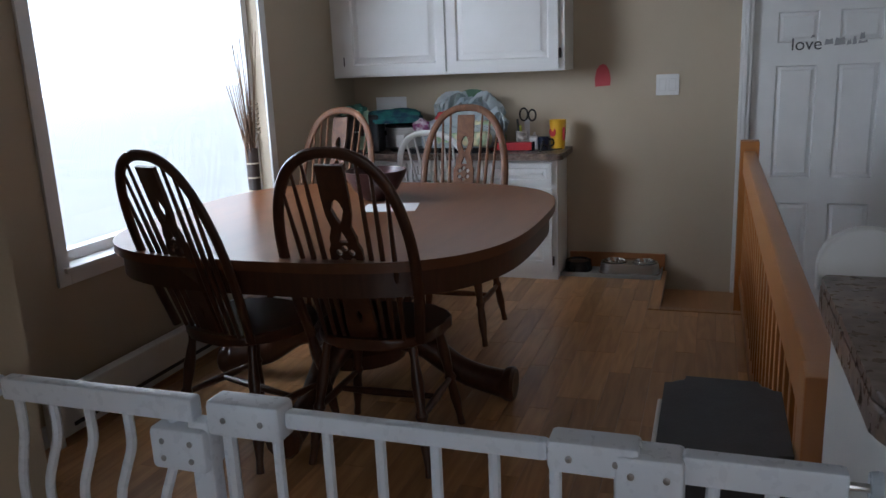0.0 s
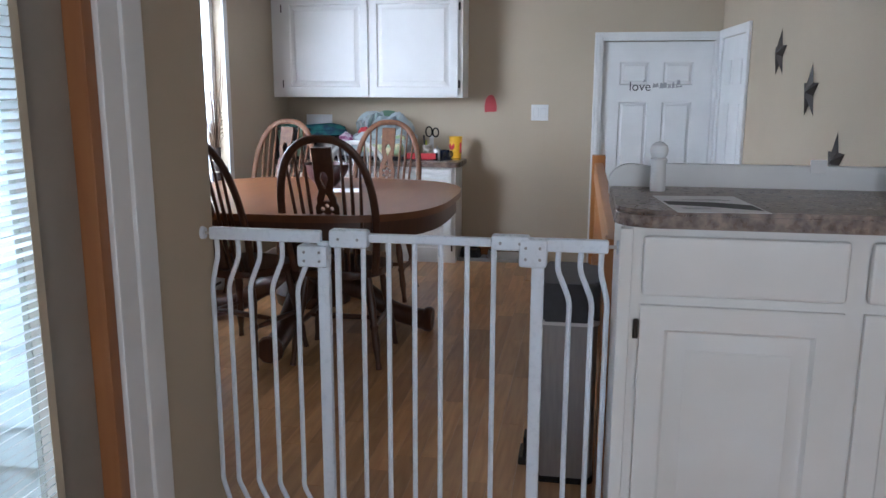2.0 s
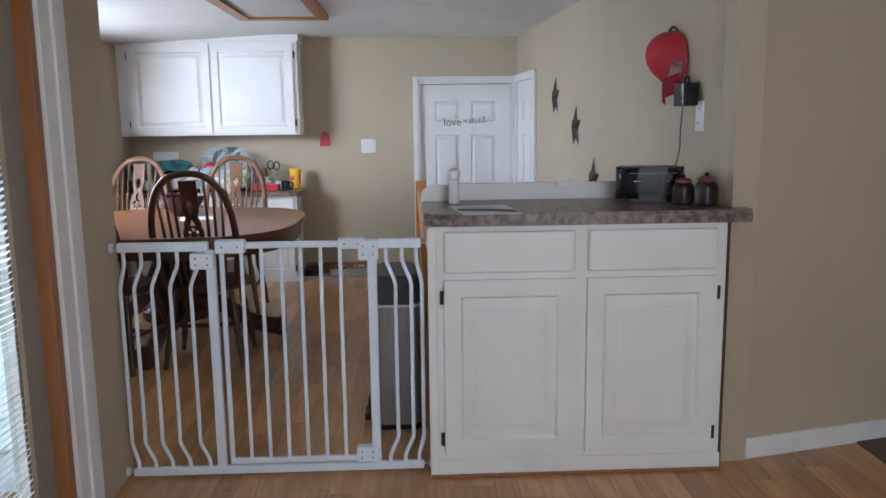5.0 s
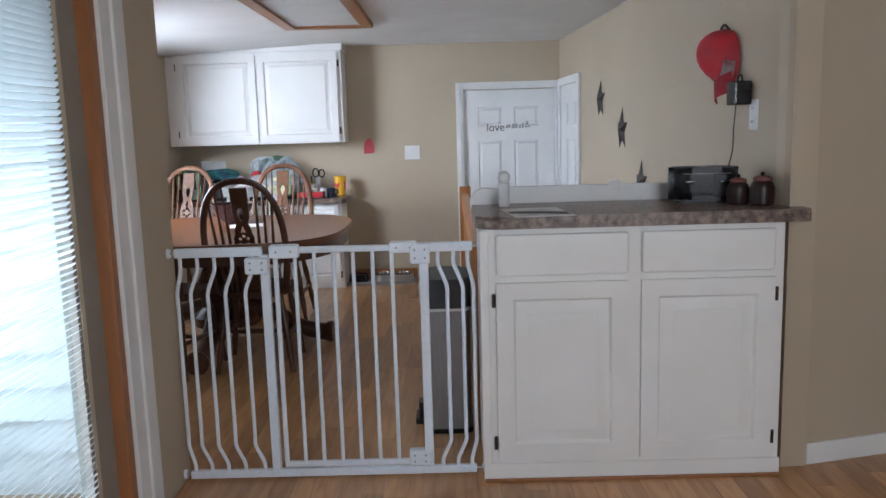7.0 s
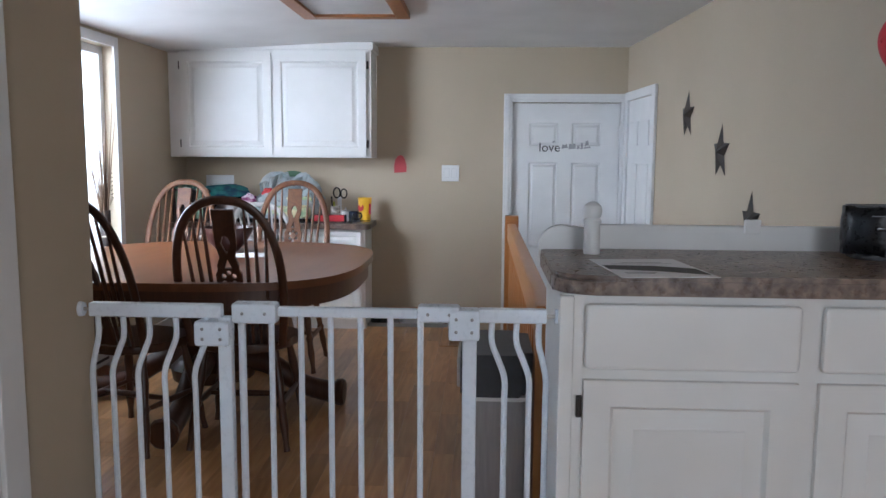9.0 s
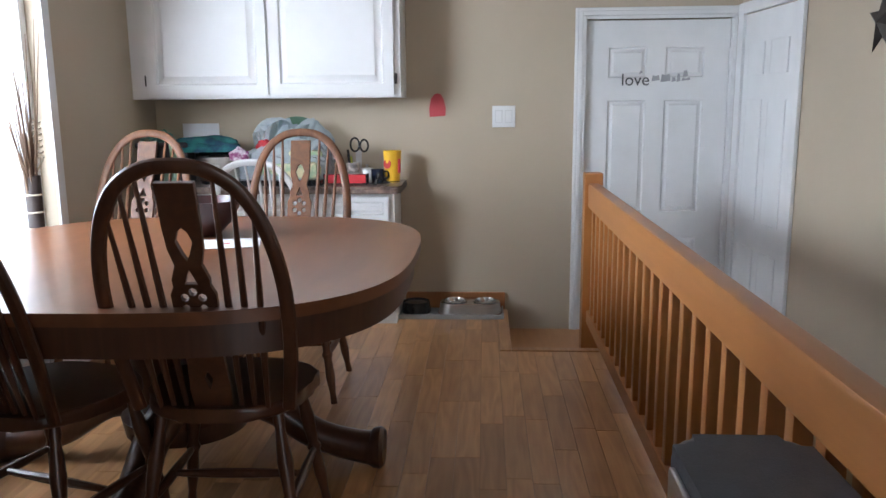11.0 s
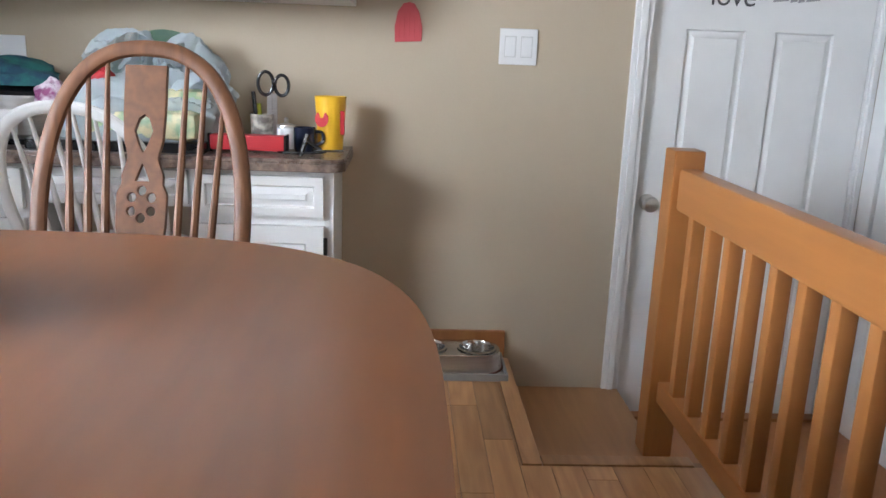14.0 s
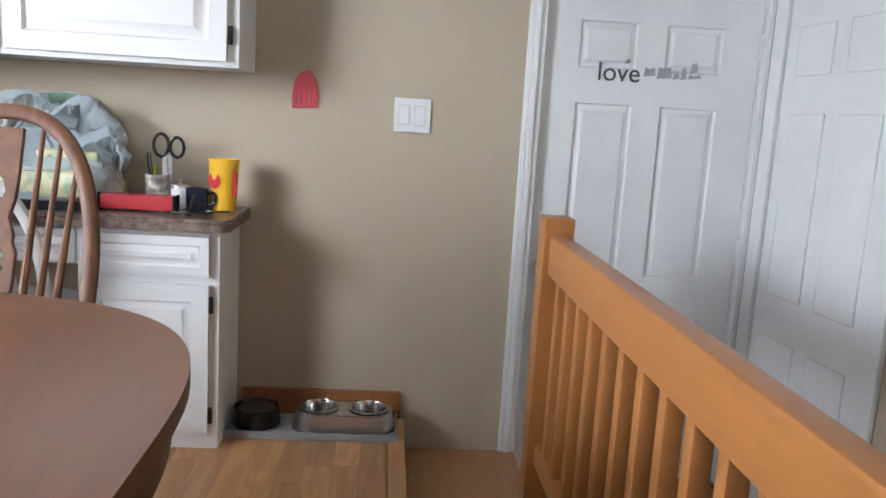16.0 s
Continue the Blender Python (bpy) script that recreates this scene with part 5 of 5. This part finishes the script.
# ---- vase on the sill ----
c = thing("reed_vase", "dark ringed vase of dry reeds on the window sill", "vase", at=(LEFT - 0.01, 2.84, WIN[2] + 0.0085))
DARKV = material("dark_bamboo", (0.035, 0.025, 0.022), 0.5, (0.06, 0.042, 0.035), 14, bump=0.3)
prof = [(0.031, 0), (0.034, 0.29), (0.028, 0.29), (0.025, 0.02), (0.002, 0.02)]
vase = part("vase", lathe(prof, 20), DARKV, c)
for z in (0.06, 0.13, 0.205):
    part("band", lathe([(0.0338, z), (0.0362, z + 0.004), (0.0342, z + 0.008)], 20), CORD, vase)
REED = material("dry_reed", (0.22, 0.14, 0.08), 0.8, (0.1, 0.06, 0.04), 12)
rnd = random.Random(4)
for k in range(16):
    dx, dy, h = rnd.uniform(-0.03, 0.1), rnd.uniform(-0.16, 0.03), rnd.uniform(0.55, 0.95)
    bx, by = rnd.uniform(-0.01, 0.01), rnd.uniform(-0.01, 0.01)
    path = smooth_path([(bx, by, 0.03), (bx + dx * 0.15, by + dy * 0.2, 0.28), (bx + dx * 0.5, by + dy * 0.5, h * 0.6), (bx + dx, by + dy * 1.1, h)])
    part("reed", tube(path, lambda s: 0.008 * (1 - 0.8 * s) + (0.003 if 0.4 < s < 0.6 else 0), 6), REED, c)
spiral = [(0.02 + 0.02 * math.cos(k * 0.7), 0.03 + 0.02 * math.sin(k * 0.7), 0.36 + 0.0028 * k) for k in range(60)]
part("curl", tube([(0.0, 0.0, 0.1), (0.01, 0.02, 0.3)] + spiral, 0.004, 6), CORD, c, "pale curled reed")

# ---- pet corner ----
grouped(x=-0.085, y=0.13, sx=1.13, sy=1.14, sz=1.1)
MATG = material("grey_rubber_mat", (0.33, 0.33, 0.31), 0.7, (0.25, 0.25, 0.24), 12, bump=0.3)
c = thing("feeding_mat", "grey ribbed tray mat on the floor", "mat")
part("mat", prism(rounded_rect(-0.88, -0.3, 3.31, 3.49, 0.012), 0.001, 0.012, 0.003), MATG, c)
part("rim", box(-0.88, -0.3, 3.3, 3.31, 0.001, 0.026, 0.003), MATG, c)
part("rim", box(-0.308, -0.3, 3.31, 3.49, 0.001, 0.026, 0.003), MATG, c)
CHROME = material("polished_steel", (0.6, 0.59, 0.57), 0.14, (0.42, 0.41, 0.4), 16, metal=1.0)
c = thing("double_bowl", "stainless steel double pet bowl on the mat", "pet bowl", at=(-0.47, 3.4, 0.0125))
def ring_oval(bm, loops, caps=True):
    rr = [[bm.verts.new((x, y, z)) for x, y in pts] for pts, z in loops]
    for p, q in zip(rr, rr[1:]):
        for k in range(len(p)):
            bm.faces.new((p[k], p[(k + 1) % len(p)], q[(k + 1) % len(p)], q[k]))
    if caps:
        bm.faces.new(rr[0][::-1])
        bm.faces.new(rr[-1])
    return bm
part("stand", ring_oval(bmesh.new(), [(rounded_rect(-0.16, 0.16, -0.075, 0.075, 0.07), 0.0), (rounded_rect(-0.15, 0.15, -0.068, 0.068, 0.065), 0.06)], False), STEEL, c)
holes = [[(x + 0.056 * math.cos(radians(q)), 0.056 * math.sin(radians(q))) for q in range(0, 360, 12)] for x in (-0.078, 0.078)]
part("top_plate", fretwork(rounded_rect(-0.149, 0.149, -0.067, 0.067, 0.064), holes, 0.002, "top_plate"), CHROME, c).location = (0, 0, 0.06)
part("rubber_rim", prism(rounded_rect(-0.163, 0.163, -0.078, 0.078, 0.072), 0.0, 0.006, 0.002), material("brown_rubber", (0.16, 0.06, 0.04), 0.7), c)
for x in (-0.078, 0.078):
    part("bowl", lathe([(0.05, 0.012), (0.056, 0.062), (0.062, 0.064), (0.063, 0.067), (0.056, 0.068), (0.052, 0.06), (0.045, 0.022), (0.03, 0.016), (0.002, 0.015)], 28, m=Matrix.Translation((x, 0, 0))), CHROME, c)
c = thing("black_bowl", "black pet bowl full of kibble", "pet bowl", at=(-0.745, 3.4, 0.0125))
part("bowl", lathe([(0.07, 0), (0.076, 0.008), (0.07, 0.06), (0.066, 0.062), (0.06, 0.05)], 28), BLACK, c)
part("kibble", lathe([(0.061, 0.05), (0.03, 0.056), (0.002, 0.058)], 28), material("kibble", (0.12, 0.08, 0.05), 0.9, (0.06, 0.04, 0.025), 60, bump=1.0, bump_scale=90), c)

# ---- outside ----
grouped()
SIDING = material("white_siding", (0.75, 0.77, 0.78), 0.5, (0.68, 0.7, 0.71), 3)
s_ = thing("lap_siding", "white lap siding on the outer wall", "siding", kind="structure")
bm = prism([(0, 0), (-0.02, 0), (-0.006, 0.13), (0, 0.13)], 0, 1.42, m=Matrix.Translation((-2.58, 0.008, 0)) @ Matrix(((0, 0, 1, 0), (1, 0, 0, 0), (0, 1, 0, 0), (0, 0, 0, 1))))
lap = part("board", bm, SIDING, s_, smooth=False)
lap.location = (0, 0, -0.1)
for k in range(1, 20):
    o = new("board", lap.data)
    o.parent, o.location = s_, (0, 0, -0.1 + 0.128 * k)
DECK = material("snowy_deck", (0.8, 0.82, 0.85), 0.8, (0.7, 0.72, 0.75), 4, bump=0.4, bump_scale=20)
solid("deck", box(-5.2, PATIO - 0.14, -4.0, 0.005, -1.0, -0.12, 0.01), DECK, "snow dusted wooden deck", "deck")
COVER = material("grey_grill_cover", (0.2, 0.22, 0.24), 0.7, (0.14, 0.155, 0.17), 5, bump=0.4, bump_scale=40)
c = thing("covered_grill", "rounded grill under a grey weather cover on the deck", "grill", at=(-2.25, -0.55, -0.12))
part("cover", lathe([(0.42, 0), (0.43, 0.3), (0.42, 0.62), (0.36, 0.78), (0.2, 0.88), (0.02, 0.91)], 30), COVER, c)
BARK = material("bare_twigs", (0.4, 0.37, 0.37), 0.9)
rnd = random.Random(9)
for k in range(9):
    t = thing("bare_tree", "leafless tree far across the snowy yard", "tree", "far trees", at=(-44 - rnd.uniform(0, 12), -8 + k * 5.5 + rnd.uniform(-1.5, 1.5), -1.0))
    h = rnd.uniform(5, 8)
    part("trunk", tube([(0, 0, 0), (0.1, 0.1, h * 0.5), (0.0, 0.2, h)], lambda s: 0.16 * (1 - 0.85 * s), 7), BARK, t)
    bm = bmesh.new()
    for j in range(46):
        z0 = h * rnd.uniform(0.25, 0.95)
        a, ln = rnd.uniform(0, 6.28), rnd.uniform(0.8, 2.4)
        tip = Vector((math.cos(a) * ln, math.sin(a) * ln, z0 + ln * rnd.uniform(0.3, 0.8)))
        tube([(0.05, 0.1, z0), tip * 0.5 + Vector((0, 0, z0 * 0.5)), tip], lambda s: 0.04 * (1 - 0.8 * s), 4, bm)
    part("crown", bm, BARK, t)

bm = bmesh.new()
bm.faces.new([bm.verts.new(q) for q in ((-75, -160, -1), (-75, 160, -1), (-75, 160, 70), (-75, -160, 70))])
OVERCAST = bpy.data.materials.new("bright_overcast_sky")
OVERCAST.use_nodes = True
b = OVERCAST.node_tree.nodes["Principled BSDF"]
b.inputs["Base Color"].default_value = (0.8, 0.82, 0.85, 1)
b.inputs["Emission Color"].default_value = (0.95, 0.97, 1.0, 1)
b.inputs["Emission Strength"].default_value = 4.5
solid("backdrop", bm, OVERCAST, "bright white overcast sky", "backdrop", smooth=False)

# ---- floor planks ----
PW, PL = 0.086, 0.52
bm = box(0.0007, PW - 0.0007, 0.0008, PL - 0.0008, -0.009, 0.0, 0.0)
whole = mesh("plank", bm, PLANK, False)
rnd = random.Random(2)
rest = bmesh.new()
count = 0
col = 0
x = LEFT
while x < 4.3:
    y = -4.6 - rnd.uniform(0, PL)
    while y < FAR:
        y1 = y + PL
        top_y = EDGE_Y - 0.041 if EDGE_X - 0.04 < x + PW and x < 0.03 else (FAR - 0.001 if x < EDGE_X else 0.44)
        if x < PATIO and y1 > -4.6:
            lo = SILL_Y
        else:
            lo = -4.6
        a, b = max(y, lo), min(y1, top_y)
        xr = x + PW
        if x < EDGE_X - 0.046 < xr and b > EDGE_Y:
            xr = EDGE_X - 0.046
        if b - a > 0.02 and xr - x > 0.01:
            near = -1.2 < x < 0.05 and -0.6 < y < 3.4 and count < 300
            if near and abs(b - a - PL) < 1e-6 and abs(xr - x - PW) < 1e-6:
                o = new("plank", whole)
                o.parent, o.location = floor, (x, y, 0)
                count += 1
            else:
                box(x + 0.0007, xr - 0.0007, a + 0.0008, b - 0.0008, -0.009, 0.0, 0.0, rest)
        y = y1
    if x < EDGE_X - 0.046 < x + PW:
        box(x + 0.0007, EDGE_X - 0.0465, EDGE_Y - 0.04, FAR - 0.002, -0.009, 0.0, 0.0, rest)
    x += PW
tagged(part("plank_rest", rest, PLANK_REST, floor, smooth=False), kind="stuff")
